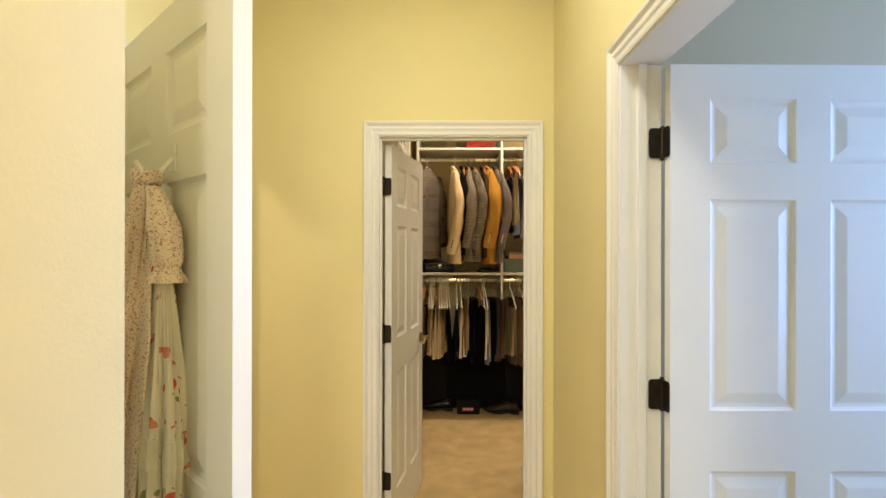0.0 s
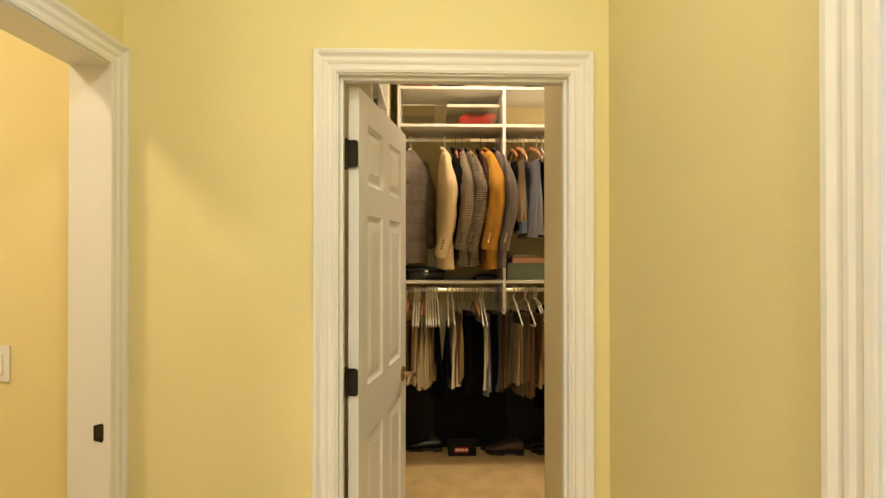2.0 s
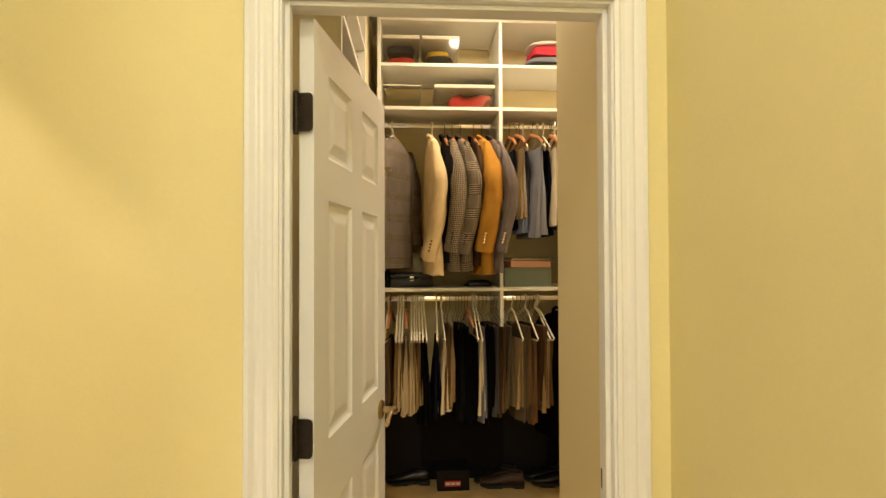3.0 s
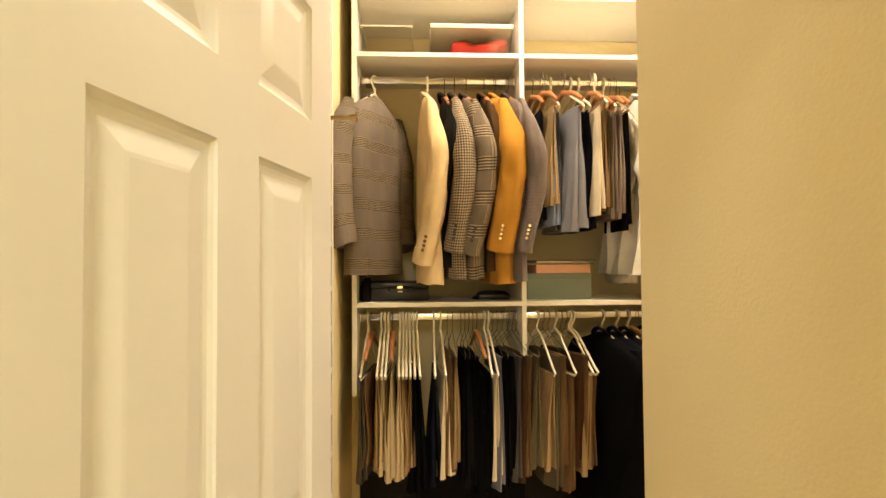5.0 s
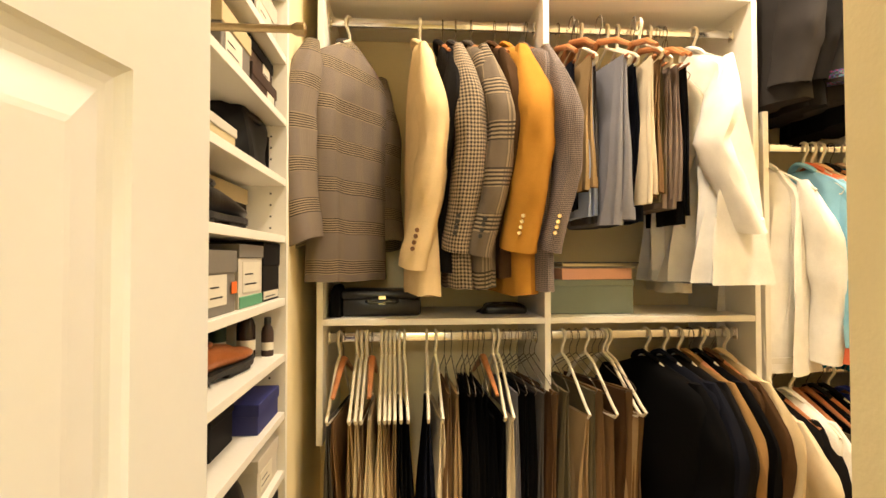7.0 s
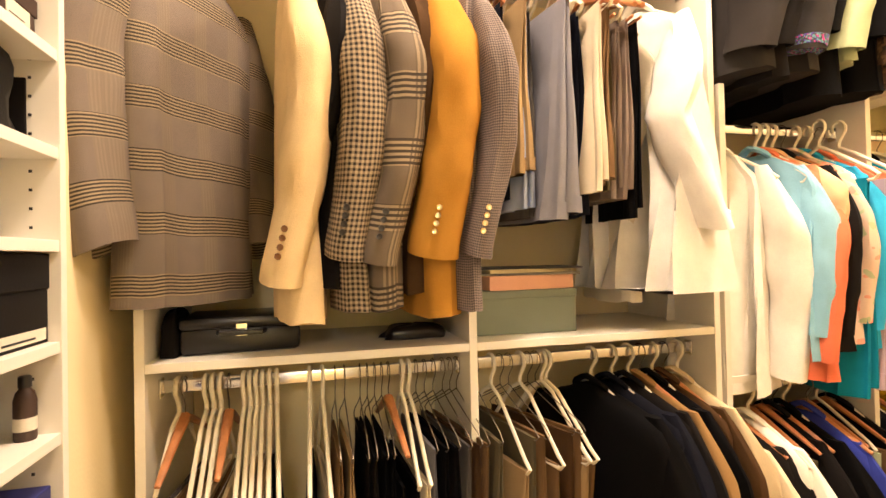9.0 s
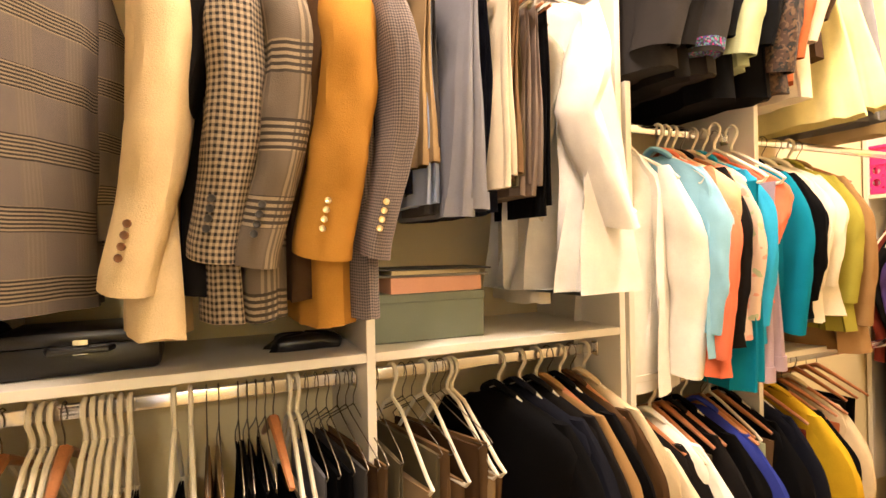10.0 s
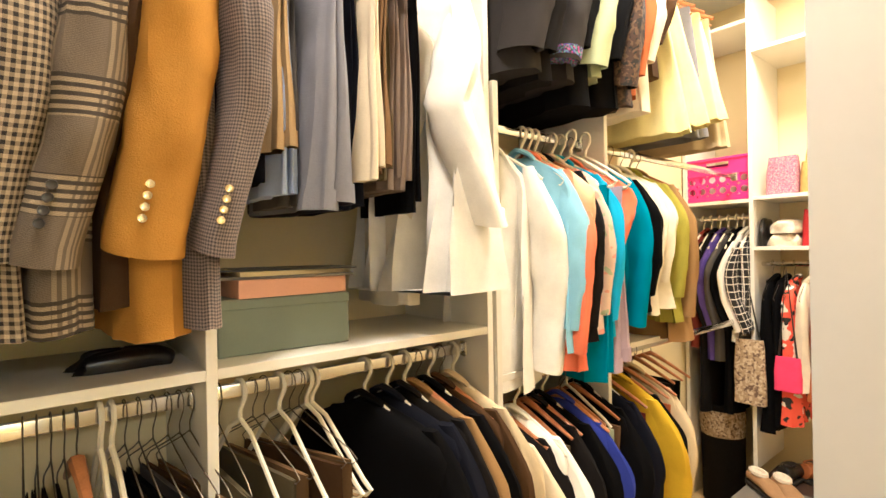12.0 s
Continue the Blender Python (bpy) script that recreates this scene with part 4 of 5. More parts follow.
# second section: short jackets and tops on the high rod
for x, mat, words, kind, L, slv, rx, d, sd, band in (
        (1.265, DGREY, "dark grey wool", "jacket", 0.56, 0.46, 0.050, 0.040, 0.5, None), (1.345, CHAR, "black wool", "jacket", 0.58, 0.45, 0.044, 0.036, 1.4, None), (1.435, DGREY, "dark grey wool", "jacket", 0.56, 0.455, 0.058, 0.040, 2.3, SEQ), (1.52, BLK, "black knitted", "cardigan", 0.62, 0.40, 0.036, 0.045, 3.3, None),
        (1.585, GREENP, "pale green cotton", "jacket", 0.52, 0.44, 0.056, 0.040, 4.2, None), (1.665, BLK, "black cotton", "jacket", 0.60, 0.40, 0.030, 0.036, 2.7, None), (1.735, LEOP, "brown leopard-print", "jacket", 0.58, 0.47, 0.046, 0.040, 5.1, None), (1.80, RUST, "rust cotton", "blouse", 0.54, 0.42, 0.028, 0.030, 6.2, None),
        (1.87, OFFW, "off-white silk", "blouse", 0.58, 0.36, 0.044, 0.040, 7.2, None), (1.955, DBROWN, "dark brown cloth", "blouse", 0.44, 0.28, 0.040, 0.035, 8.1, None)):
    coat(x + 0.02, HIGH, mat, words + " " + kind + " on the high rod", kind, L=L, w=0.195, d=d, sleeve=slv, seed=sd, hang="wood", rx=rx, ry=0.080, cuff=0.86, group="tops on the high rod", folds=0.014, bow=0.018, cuff_band=band, yaw=3 * math.sin(sd * 3))
for x, mat, words, L, w1, d, sd in (
        (2.05, YEL, "pale yellow cotton", 0.56, 0.25, 0.06, 0.9), (2.17, YEL, "pale yellow cotton", 0.52, 0.26, 0.07, 1.9), (2.29, SLATE, "blue-grey denim", 0.54, 0.20, 0.05, 2.9), (2.38, YEL, "pale yellow linen", 0.46, 0.24, 0.06, 3.4), (2.47, BEIGE, "beige cotton", 0.56, 0.22, 0.05, 4.9)):
    skirt(x + 0.045, HIGH, mat, words + " skirt clipped to a hanger", L=L, w1=w1, d=d, seed=sd)

# blouses on the middle rod
for x, mat, words, kind, L, slv, yaw, d, sd, hk in (
        (1.300, WHITE, "white silk", "blouse", 0.70, 0.60, 24, 0.027, 1.0, "plastic"), (1.452, PALEB, "pale blue cotton", "blouse", 0.60, 0.47, 2, 0.016, 2.0, "plastic"), (1.485, CORAL, "coral red cotton", "blouse", 0.66, 0.54, 0, 0.030, 3.0, "plastic"),
        (1.518, PEACH, "peach linen", "blouse", 0.46, 0.24, -2, 0.022, 5.0, "plastic"), (1.555, CHAR, "black knitted", "cardigan", 0.58, 0.47, -3, 0.030, 4.0, "wood"), (1.608, PINKP, "pale pink printed", "blouse", 0.56, 0.44, 0, 0.030, 6.0, "plastic"),
        (1.655, SKY, "sky blue cotton", "blouse", 0.58, 0.46, 2, 0.028, 7.0, "plastic"), (1.71, CORAL, "orange red cotton", "blouse", 0.46, 0.22, 0, 0.026, 8.0, "wire"), (1.83, TEAL, "turquoise cotton", "blouse", 0.56, 0.50, -4, 0.038, 9.0, "plastic"), (1.89, BLK, "black cotton", "blouse", 0.52, 0.40, 0, 0.028, 1.2, "plastic"),
        (1.96, OFFW, "off-white cotton", "blouse", 0.54, 0.36, -5, 0.040, 2.4, "wire"), (2.04, OFFW, "cream linen", "blouse", 0.52, 0.36, -3, 0.036, 3.5, "wire"), (2.11, OLIVE, "olive green cotton", "blouse", 0.58, 0.42, 0, 0.030, 4.4, "plastic"), (2.16, CAMEL, "camel brown suede", "jacket", 0.66, 0.50, 0, 0.034, 5.3, "wood")):
    coat(x, MID, mat, words + " " + kind + " hanging on the middle rod", kind, yaw=yaw, L=L, w=0.185 - 0.06 * (x < 1.4), d=d, cuff=0.96,  sleeve=slv, seed=sd, hang=hk, rx=0.040 if x < 1.4 else 0.026, ry=0.056, group="blouses on the middle rod", folds=0.022 + 0.016 * (x < 1.4), hem=1.06, spread=0.058 * (x < 1.4) + 0.008 * math.sin(sd * 5), swing=0.06 * (x < 1.4) + 0.004 * math.sin(sd * 7), bow=0.006 * (x > 1.4))
trousers(1.70, MID, LAV, "lavender cotton trousers folded over a hanger", L=0.60, d=0.03, w=0.14, seed=2.5, cuffed=True, y=4.05)
trousers(1.62, MID, TEAL, "turquoise cotton trousers folded over a hanger", L=0.62, d=0.02, w=0.14, seed=3.5, y=4.05)

# jackets and tops on the low rod
for x, mat, words, d, yaw, sd, hk in (
        (1.27, CREAMC, "cream cotton", 0.030, -16, 0.6, "plastic"), (1.315, CHAR, "black wool", 0.026, -14, 1.6, "wood"), (1.355, WHITE, "white linen", 0.034, -18, 2.6, "plastic"), (1.405, BROWN, "brown tweed", 0.028, -14, 3.6, "wood"), (1.45, OLIVEC, "olive wool", 0.028, -12, 4.6, "wood"),
        (1.495, CHAR, "charcoal wool", 0.026, -14, 5.6, "wood"), (1.535, BLK, "black wool", 0.028, -12, 6.6, "plastic"), (1.58, ROYAL, "royal blue cotton", 0.034, -10, 7.6, "wood"), (1.625, RUST, "rust brown", 0.024, -10, 8.6, "wood"), (1.665, GREENP, "pale green", 0.024, -10, 1.1, "wire"), (1.705, BROWN, "brown cotton", 0.024, -8, 2.1, "wood"),
        (1.745, BLK, "black cotton", 0.024, -8, 3.1, "plastic"), (1.83, NAVY, "dark navy", 0.034, -10, 4.1, "plastic"), (1.885, DRED, "dark red", 0.024, -8, 5.1, "wood"), (1.935, MUST, "mustard yellow", 0.026, -8, 6.1, "wire"), (1.99, BLK, "black wool", 0.028, -8, 7.1, "wood"),
        (2.045, RUST, "rust red", 0.028, -8, 8.1, "wood"), (2.10, BEIGE, "beige cotton", 0.018, -8, 9.1, "wood")):
    if mat in (OLIVEC, RUST, BROWN, DRED, GREENP):
        trousers(x, LOW, mat, words + " trousers folded over a hanger", L=0.50, d=0.017, w=0.17, seed=sd, hang="plastic" if hk == "wire" else hk, yaw=4, group="trousers on the low rod")
        continue
    coat(x, LOW, mat, words + " jacket on the low rod", "jacket", yaw=-0.5 * yaw + 3 * math.sin(sd * 5), y=4.08 if mat in (ROYAL, MUST, WHITE) else 4.12, L=0.66 + 0.06 * math.sin(sd * 3), tilt=2.5 * math.sin(sd * 7), w=0.185 + 0.015 * math.sin(sd * 4), d=d, sleeve=0.56, seed=sd, hang=hk, rx=0.036, group="jackets on the low rod")

for x, mat, words, sd in ((2.26, BLK, "black wool", 1.4), (2.33, CHAR, "charcoal wool", 2.4), (2.40, BLK, "black wool", 3.4)):
    trousers(x, LOW, mat, words + " trousers hanging in the corner", y=4.20, L=0.60, d=0.022, w=0.13, seed=sd, hang="wood", yaw=3, group="trousers in the corner")

# far end: clothes across the closet
for y, mat, words, L, d, sd in ((4.345, DRED, "dark red cotton", 0.66, 0.022, 0.7), (4.30, CHAR, "charcoal", 1.02, 0.024, 1.7), (4.255, PURP, "purple cotton", 0.72, 0.024, 2.7), (4.21, GREYC, "grey knitted", 0.72, 0.026, 3.7), (4.165, BLK, "black", 1.0, 0.024, 4.7), (4.13, WHITE, "white", 0.6, 0.016, 5.7), (4.09, GRID, "black windowpane-checked", 0.56, 0.024, 6.7)):
    coat(EX + 0.12, 1.66, mat, words + " top on the end wall's rod", "blouse", y=y, yaw=90, L=L, w=0.165, d=d, sleeve=0.48, seed=sd, hang="plastic", rx=0.028, group="clothes on the end wall")
for y, mat, words, L, d, sd in ((3.99, BLK, "black", 0.80, 0.03, 0.9), (3.94, BLK, "black", 0.76, 0.026, 2.9), (3.89, ORP, "orange-red printed", 0.74, 0.036, 1.9), (3.83, OFFW, "off-white", 0.56, 0.026, 3.8), (3.76, RUST, "rust", 0.6, 0.03, 4.8)):
    coat(EX + 0.12, 1.40, mat, words + " dress on the end wall's rod", "dress", y=y, yaw=90, L=L, w=0.15, d=d, sleeve=0, seed=sd, hang="wire", rx=0.02, group="clothes on the end wall", folds=0.016)


# ---- things on the shelves ----
def carton(x0, y0, z0, x1, y1, z1, mat, label, lid=None, lid_h=0.03, tag=None, front="x", category="shoe box", group="boxes on the shoe shelves", yaw=0.0, tag_lines=2, spot=(-0.75, 0.35, 0.15, 0.62)):
    """A lidded cardboard box with a paper label on its front end."""
    cx, cy = (x0 + x1) / 2, (y0 + y1) / 2
    w, d, h = (x1 - x0) / 2, (y1 - y0) / 2, z1 - z0
    g = thing("shoe_box", pose(cx, cy, z0 + 0.0005, 0, 0, yaw), label, category, group)
    part("body", boxed(-w + 0.003, -d + 0.003, 0, w - 0.003, d - 0.003, h - 0.002, bevel=0.002), mat, g, smooth=False)
    if lid is not None:
        part("lid", boxed(-w, -d, h - lid_h, w, d, h, bevel=0.002), lid, g, smooth=False)
    if tag is not None:
        t = bmesh.new()
        if front == "x":
            box(t, w - 0.0035, d * spot[0], h * spot[2], w - 0.0015, d * spot[1], h * spot[3])
        else:
            box(t, -w * 0.5, -d + 0.0015, h * 0.15, w * 0.5, -d + 0.0035, h * 0.62)
        tg = part("paper_label", t, tag, g, "printed paper label", smooth=False)
        t = bmesh.new()
        for k in range(tag_lines):
            if front == "x":
                span, z = d * (spot[1] - spot[0]), h * (spot[2] + (spot[3] - spot[2]) * (0.25 + 0.33 * k))
                box(t, w - 0.0016, d * spot[0] + span * 0.1, z, w - 0.0008, d * spot[0] + span * (0.75 - 0.2 * k), z + h * 0.022)
            else:
                box(t, -w * 0.4, -d + 0.0008, h * (0.24 + 0.16 * k), w * (0.2 - 0.1 * k), -d + 0.0016, h * (0.265 + 0.16 * k))
        part("print_lines", t, BLACK, tg, smooth=False)
    return g


def card(name, color, rough=0.6):
    return material(name, color, rough, vary=0.06, scale=12, bump=0.01, grain=200, alpha_spec=0.5 if max(color) > 0.03 else 0.12)


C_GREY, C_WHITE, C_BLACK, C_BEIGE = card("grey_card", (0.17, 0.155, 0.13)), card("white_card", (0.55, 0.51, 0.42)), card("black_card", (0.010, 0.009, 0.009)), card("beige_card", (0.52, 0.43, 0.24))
C_GREEN, C_DGREEN, C_BLUE, C_BROWN = card("green_card", (0.09, 0.27, 0.15)), card("dark_green_card", (0.012, 0.05, 0.035)), card("blue_card", (0.02, 0.025, 0.14)), card("brown_card", (0.04, 0.02, 0.012))
C_ORANGE, C_RED = card("orange_label", (0.80, 0.16, 0.02)), card("red_card", (0.45, 0.03, 0.03))
C_SAGE = card("sage_grey_card", (0.16, 0.19, 0.145))
C_SALMON = card("salmon_card", (0.68, 0.36, 0.24))
PAPER = card("label_paper", (0.66, 0.62, 0.50))
LEATHER_B = material("black_leather", (0.006, 0.0055, 0.0055), 0.3, vary=0.2, scale=20, bump=0.02)
LEATHER_T = material("tan_leather", (0.34, 0.11, 0.03), 0.35, vary=0.3, scale=14, bump=0.02)
SUEDE = material("light_brown_suede", (0.34, 0.20, 0.09), 0.9, vary=0.2, scale=14, bump=0.05)
BAGC = material("black_nylon", (0.003, 0.003, 0.003), 0.55, vary=0.2, scale=20, bump=0.02, alpha_spec=0.25)
RUBBER = material("black_rubber_sole", (0.02, 0.018, 0.015), 0.7)
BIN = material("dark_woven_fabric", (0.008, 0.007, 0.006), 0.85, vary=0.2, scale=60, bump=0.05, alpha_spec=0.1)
FLEECE = material("cream_fleece", (0.70, 0.62, 0.48), 1.0, vary=0.15, scale=60, bump=0.1)


def shoe(m, mat, label, L=0.28, w=0.047, lining=None, low=False, group="shoes"):
    """A shoe, heel at the origin and toe along +y: upper, sole, heel block and open mouth."""
    g = thing("shoe", m, label, "shoe", group)
    bm, rings, n = bmesh.new(), [], 18
    prof = ((0.0, 0.62, 0.058), (0.04, 0.78, 0.075), (0.16, 0.86, 0.078), (0.30, 0.80, 0.072), (0.42, 0.82, 0.070), (0.55, 0.94, 0.060), (0.68, 1.0, 0.048), (0.82, 0.92, 0.040), (0.93, 0.66, 0.034), (1.0, 0.25, 0.026))
    for t, ww, h in prof:
        h = h * (0.8 if low else 1.0)
        rings.append([Vector((w * ww * math.cos(2 * math.pi * k / n), L * t, 0.022 + max(0, h * (0.5 + 0.5 * math.sin(2 * math.pi * k / n))) ** 1.0 - 0.0)) for k in range(n)])
    loft(bm, rings)
    part("upper", bm, mat, g)
    bm, rings = bmesh.new(), []
    for z in (0.012, 0.024):
        ring = [Vector((w * 1.06 * ww, L * (t * 1.01) - 0.002, z)) for t, ww, h in prof] + [Vector((-w * 1.06 * ww, L * (t * 1.01) - 0.002, z)) for t, ww, h in prof[::-1]]
        rings.append(ring)
    loft(bm, rings)
    part("sole", bm, RUBBER, g, smooth=False)
    part("heel", boxed(-w * 0.75, 0.0, 0, w * 0.75, L * 0.24, 0.014, bevel=0.003), RUBBER, g, smooth=False)
    part("toe_tread", boxed(-w * 0.8, L * 0.5, 0, w * 0.8, L * 0.85, 0.013, bevel=0.003), RUBBER, g, smooth=False)
    bm = bmesh.new()
    ring = [(w * 0.55 * math.cos(a), L * (0.21 + 0.17 * math.sin(a)), 0.022 + (0.074 if not low else 0.060)) for a in np.linspace(0, 2 * math.pi, 17)]
    tube(bm, ring, 0.006 if lining is None else 0.012, 6)
    part("collar", bm, lining or mat, g)
    bm = bmesh.new()
    loft(bm, [[Vector((w * 0.52 * math.cos(a), L * (0.21 + 0.16 * math.sin(a)), z)) for a in np.linspace(0, 2 * math.pi, 16, endpoint=False)] for z in (0.06, 0.022 + (0.076 if not low else 0.062))])
    part("lining", bm, lining or RUBBER, g)
    return g


def bottle(x, y, z, h, r, mat, cap, label):
    g = thing("bottle", pose(x, y, z), label, "bottle", "shoe-care bottles")
    part("body", lathe(bmesh.new(), [(0.001, 0.0), (r * 0.95, 0.0), (r, 0.006), (r, h * 0.62), (r * 0.8, h * 0.74), (r * 0.5, h * 0.8), (r * 0.5, h * 0.82), (0.001, h * 0.82)], 20), mat, g)
    part("cap", lathe(bmesh.new(), [(0.001, h * 0.82), (r * 0.58, h * 0.82), (r * 0.58, h * 0.98), (r * 0.45, h), (0.001, h)], 16), cap, g)
    part("wrapper", lathe(bmesh.new(), [(r * 1.015, h * 0.16), (r * 1.015, h * 0.36)], 20), PAPER, g, "printed wrapper")


def soft_heap(name, m, mat, w, d, h, label, category, seed=0.0, group="", rough=0.25):
    """A soft folded or crumpled piece of cloth or a bag, resting on its flat underside."""
    bm = bmesh.new()
    rings, n = [], 28
    for t in np.linspace(0, 1, 9):
        z = h * math.sin(t * math.pi / 2)
        k0 = math.cos(t * math.pi / 2) ** 0.45 if t < 1 else 0.05
        ring = []
        for k in range(n):
            a = 2 * math.pi * k / n
            c, s = math.cos(a), math.sin(a)
            f = 1 + rough * wob((c * 1.5 + seed, s * 1.5, t * 2 + seed))
            ring.append(Vector((w * k0 * f * math.copysign(abs(c) ** 0.5, c), d * k0 * f * math.copysign(abs(s) ** 0.5, s), z * (1 + 0.6 * rough * wob((c * 2, s * 2 + seed, 3))) + 0.0005)))
        rings.append(ring)
    loft(bm, rings)
    ob = part(name, bm, mat)
    ob.matrix_world = m
    return tagged(ob, label, category, group)


X1 = CX0 - 0.012        # front line of the shoe boxes
X0 = CX0 - 0.32


def top(i):
    return SZ[i] + T / 2


carton(X0, 3.34, top(7), X1, 3.505, top(7) + 0.125, C_GREY, "grey shoe box with a white and orange label", C_GREY, 0.045, PAPER)
og = thing("price_sticker", pose(X1 + 0.0005, 3.485, top(7) + 0.05), "orange price sticker on a grey box", "sticker")
part("sticker", boxed(0, -0.014, -0.012, 0.0012, 0.014, 0.012), C_ORANGE, og, smooth=False)
carton(X0, 3.52, top(7), X1, 3.69, top(7) + 0.140, C_WHITE, "white shoe box with a grey lid and green base", C_GREY, 0.03, PAPER, spot=(-0.7, 0.75, 0.24, 0.72))
carton(X0 + 0.02, 3.523, top(7) + 0.001, X1 + 0.003, 3.687, top(7) + 0.028, C_GREEN, "green cardboard tray under a white shoe box", None)
carton(X0, 3.70, top(7), X1 - 0.002, 3.866, top(7) + 0.150, C_BLACK, "black shoe box with a small white label", C_BLACK, 0.06, PAPER, tag_lines=1, spot=(-0.9, 0.7, 0.04, 0.17))
carton(X0, 3.47, top(8), X1 - 0.085, 3.835, top(8) + 0.125, C_BLACK, "black shoe box with a beige lid", C_BEIGE, 0.042, C_BEIGE, tag_lines=1, spot=(0.05, 0.55, 0.0, 0.64))
shoe(pose(X1 - 0.040, 3.345, top(8), 0, 0, 0), LEATHER_B, "black leather shoe on the shelf", w=0.04, low=True)
soft_heap("black_bag", pose(X1 - 0.125, 3.72, top(9)), BAGC, 0.118, 0.118, 0.165, "black nylon bag lying on the shoe shelf", "bag", 1.0)
part("strap", bar([(-0.06, -0.06, 0.150), (0.0, -0.085, 0.125), (0.075, -0.06, 0.135), (0.098, 0.02, 0.125), (0.05, 0.06, 0.155)], 0.006), BLACK, bpy.data.objects["black_bag"])
carton(X0, 3.34, top(9), X1, 3.50, top(9) + 0.045, C_BEIGE, "flat cream cardboard box", C_WHITE, 0.02, None)
carton(X0, 3.63, top(10), X1 - 0.01, 3.84, top(10) + 0.075, C_BROWN, "dark brown shoe box with a white label", C_BROWN, 0.03, PAPER, tag_lines=1, spot=(0.2, 0.8, 0.1, 0.9))
carton(X0, 3.64, top(10) + 0.0755, X1 - 0.02, 3.84, top(10) + 0.145, C_BROWN, "dark brown shoe box stacked on another", C_BLACK, 0.03, PAPER, tag_lines=1, spot=(0.1, 0.7, 0.1, 0.6))
carton(X0, 3.44, top(10), X1 - 0.01, 3.62, top(10) + 0.12, C_GREY, "grey shoe box with a cream lid", C_BEIGE, 0.04, PAPER)
for i, (a, b, h, m1, m2) in enumerate(((3.66, 3.84, 0.125, C_WHITE, C_WHITE), (3.46, 3.65, 0.12, C_BLACK, C_WHITE))):
    carton(X0, a, top(11), X1 - 0.01, b, top(11) + h, m1, "white-lidded shoe box with a paper label", m2, 0.05, PAPER)
carton(X0, 3.62, top(12), X1, 3.84, top(12) + 0.13, C_WHITE, "white shoe box with a paper label", C_WHITE, 0.04, PAPER)
carton(X0, 3.40, top(12), X1, 3.60, top(12) + 0.12, C_WHITE, "white shoe box with a grey lid", C_GREY, 0.04, PAPER)
carton(X0, 3.12, top(13), X1 - 0.02, 3.34, top(13) + 0.14, C_BLACK, "black shoe box high on the shelves", C_BLACK, 0.04, PAPER)
carton(X0, 3.36, top(13), X1 - 0.02, 3.56, top(13) + 0.12, C_BROWN, "brown shoe box high on the shelves", C_WHITE, 0.04, None)
carton(X0, 3.08, top(12), X1 - 0.02, 3.30, top(12) + 0.12, C_BLACK, "black shoe box with a white label", C_BLACK, 0.04, PAPER)
carton(X0, 3.40, top(14), X1 - 0.02, 3.62, top(14) + 0.12, C_WHITE, "white shoe box on the top shelf", C_WHITE, 0.04, None)
# bottles and tan shoes
DARKGL = material("dark_brown_bottle_glass", (0.03, 0.02, 0.015), 0.15, vary=0.1, bump=0)
bottle(X1 - 0.20, 3.735, top(6), 0.115, 0.020, DARKGL, PAPER, "dark shoe-polish bottle with a white cap")
bottle(X1 - 0.145, 3.785, top(6), 0.130, 0.022, C_DGREEN, BLACK, "green shoe-polish bottle with a black cap")
bottle(X1 - 0.075, 3.795, top(6), 0.138, 0.024, DARKGL, C_BROWN, "dark shoe-polish bottle with a brown cap")
bottle(X1 - 0.028, 3.828, top(6), 0.105, 0.016, C_BROWN, BLACK, "small brown shoe-polish bottle")
shoe(pose(X1 - 0.165, 3.47, top(6), 0, 0, -12), LEATHER_T, "tan leather dress shoe on the shelf", L=0.29, w=0.043, low=True)
shoe(pose(X1 - 0.090, 3.43, top(6), 0, 0, -8), LEATHER_T, "tan leather dress shoe on the shelf", L=0.29, w=0.043, low=True)
carton(X0, 3.20, top(6), X1, 3.325, top(6) + 0.12, C_DGREEN, "dark green shoe box with a white label", C_DGREEN, 0.04, PAPER)
carton(X0, 3.66, top(5), X1 + 0.0, 3.845, top(5) + 0.075, C_BLUE, "dark blue flat shoe box", C_BLUE, 0.03, None)
carton(X0, 3.50, top(5), X1 - 0.05, 3.64, top(5) + 0.10, C_BLACK, "black shoe box on the shelf", C_BLACK, 0.03, None)
carton(X0, 3.66, top(4), X1, 3.84, top(4) + 0.10, C_WHITE, "white shoe box with a paper label", C_WHITE, 0.03, PAPER)
soft_heap("black_pouch", pose(X1 - 0.08, 3.56, top(4)), LEATHER_B, 0.07, 0.07, 0.11, "black leather pouch on the shoe shelf", "pouch", 2.0)
carton(X0, 3.64, top(3), X1, 3.84, top(3) + 0.12, C_GREY, "grey shoe box with a white label", C_BLACK, 0.04, PAPER)
carton(X0, 3.44, top(3), X1, 3.62, top(3) + 0.115, C_BLACK, "black shoe box with a white label", C_BLACK, 0.04, PAPER)
carton(X0, 3.60, top(2), X1, 3.83, top(2) + 0.11, C_BROWN, "brown shoe box with a paper label", C_BROWN, 0.04, PAPER)
carton(X0, 3.40, top(2), X1, 3.58, top(2) + 0.11, C_WHITE, "white shoe box with a paper label", C_GREY, 0.04, PAPER)


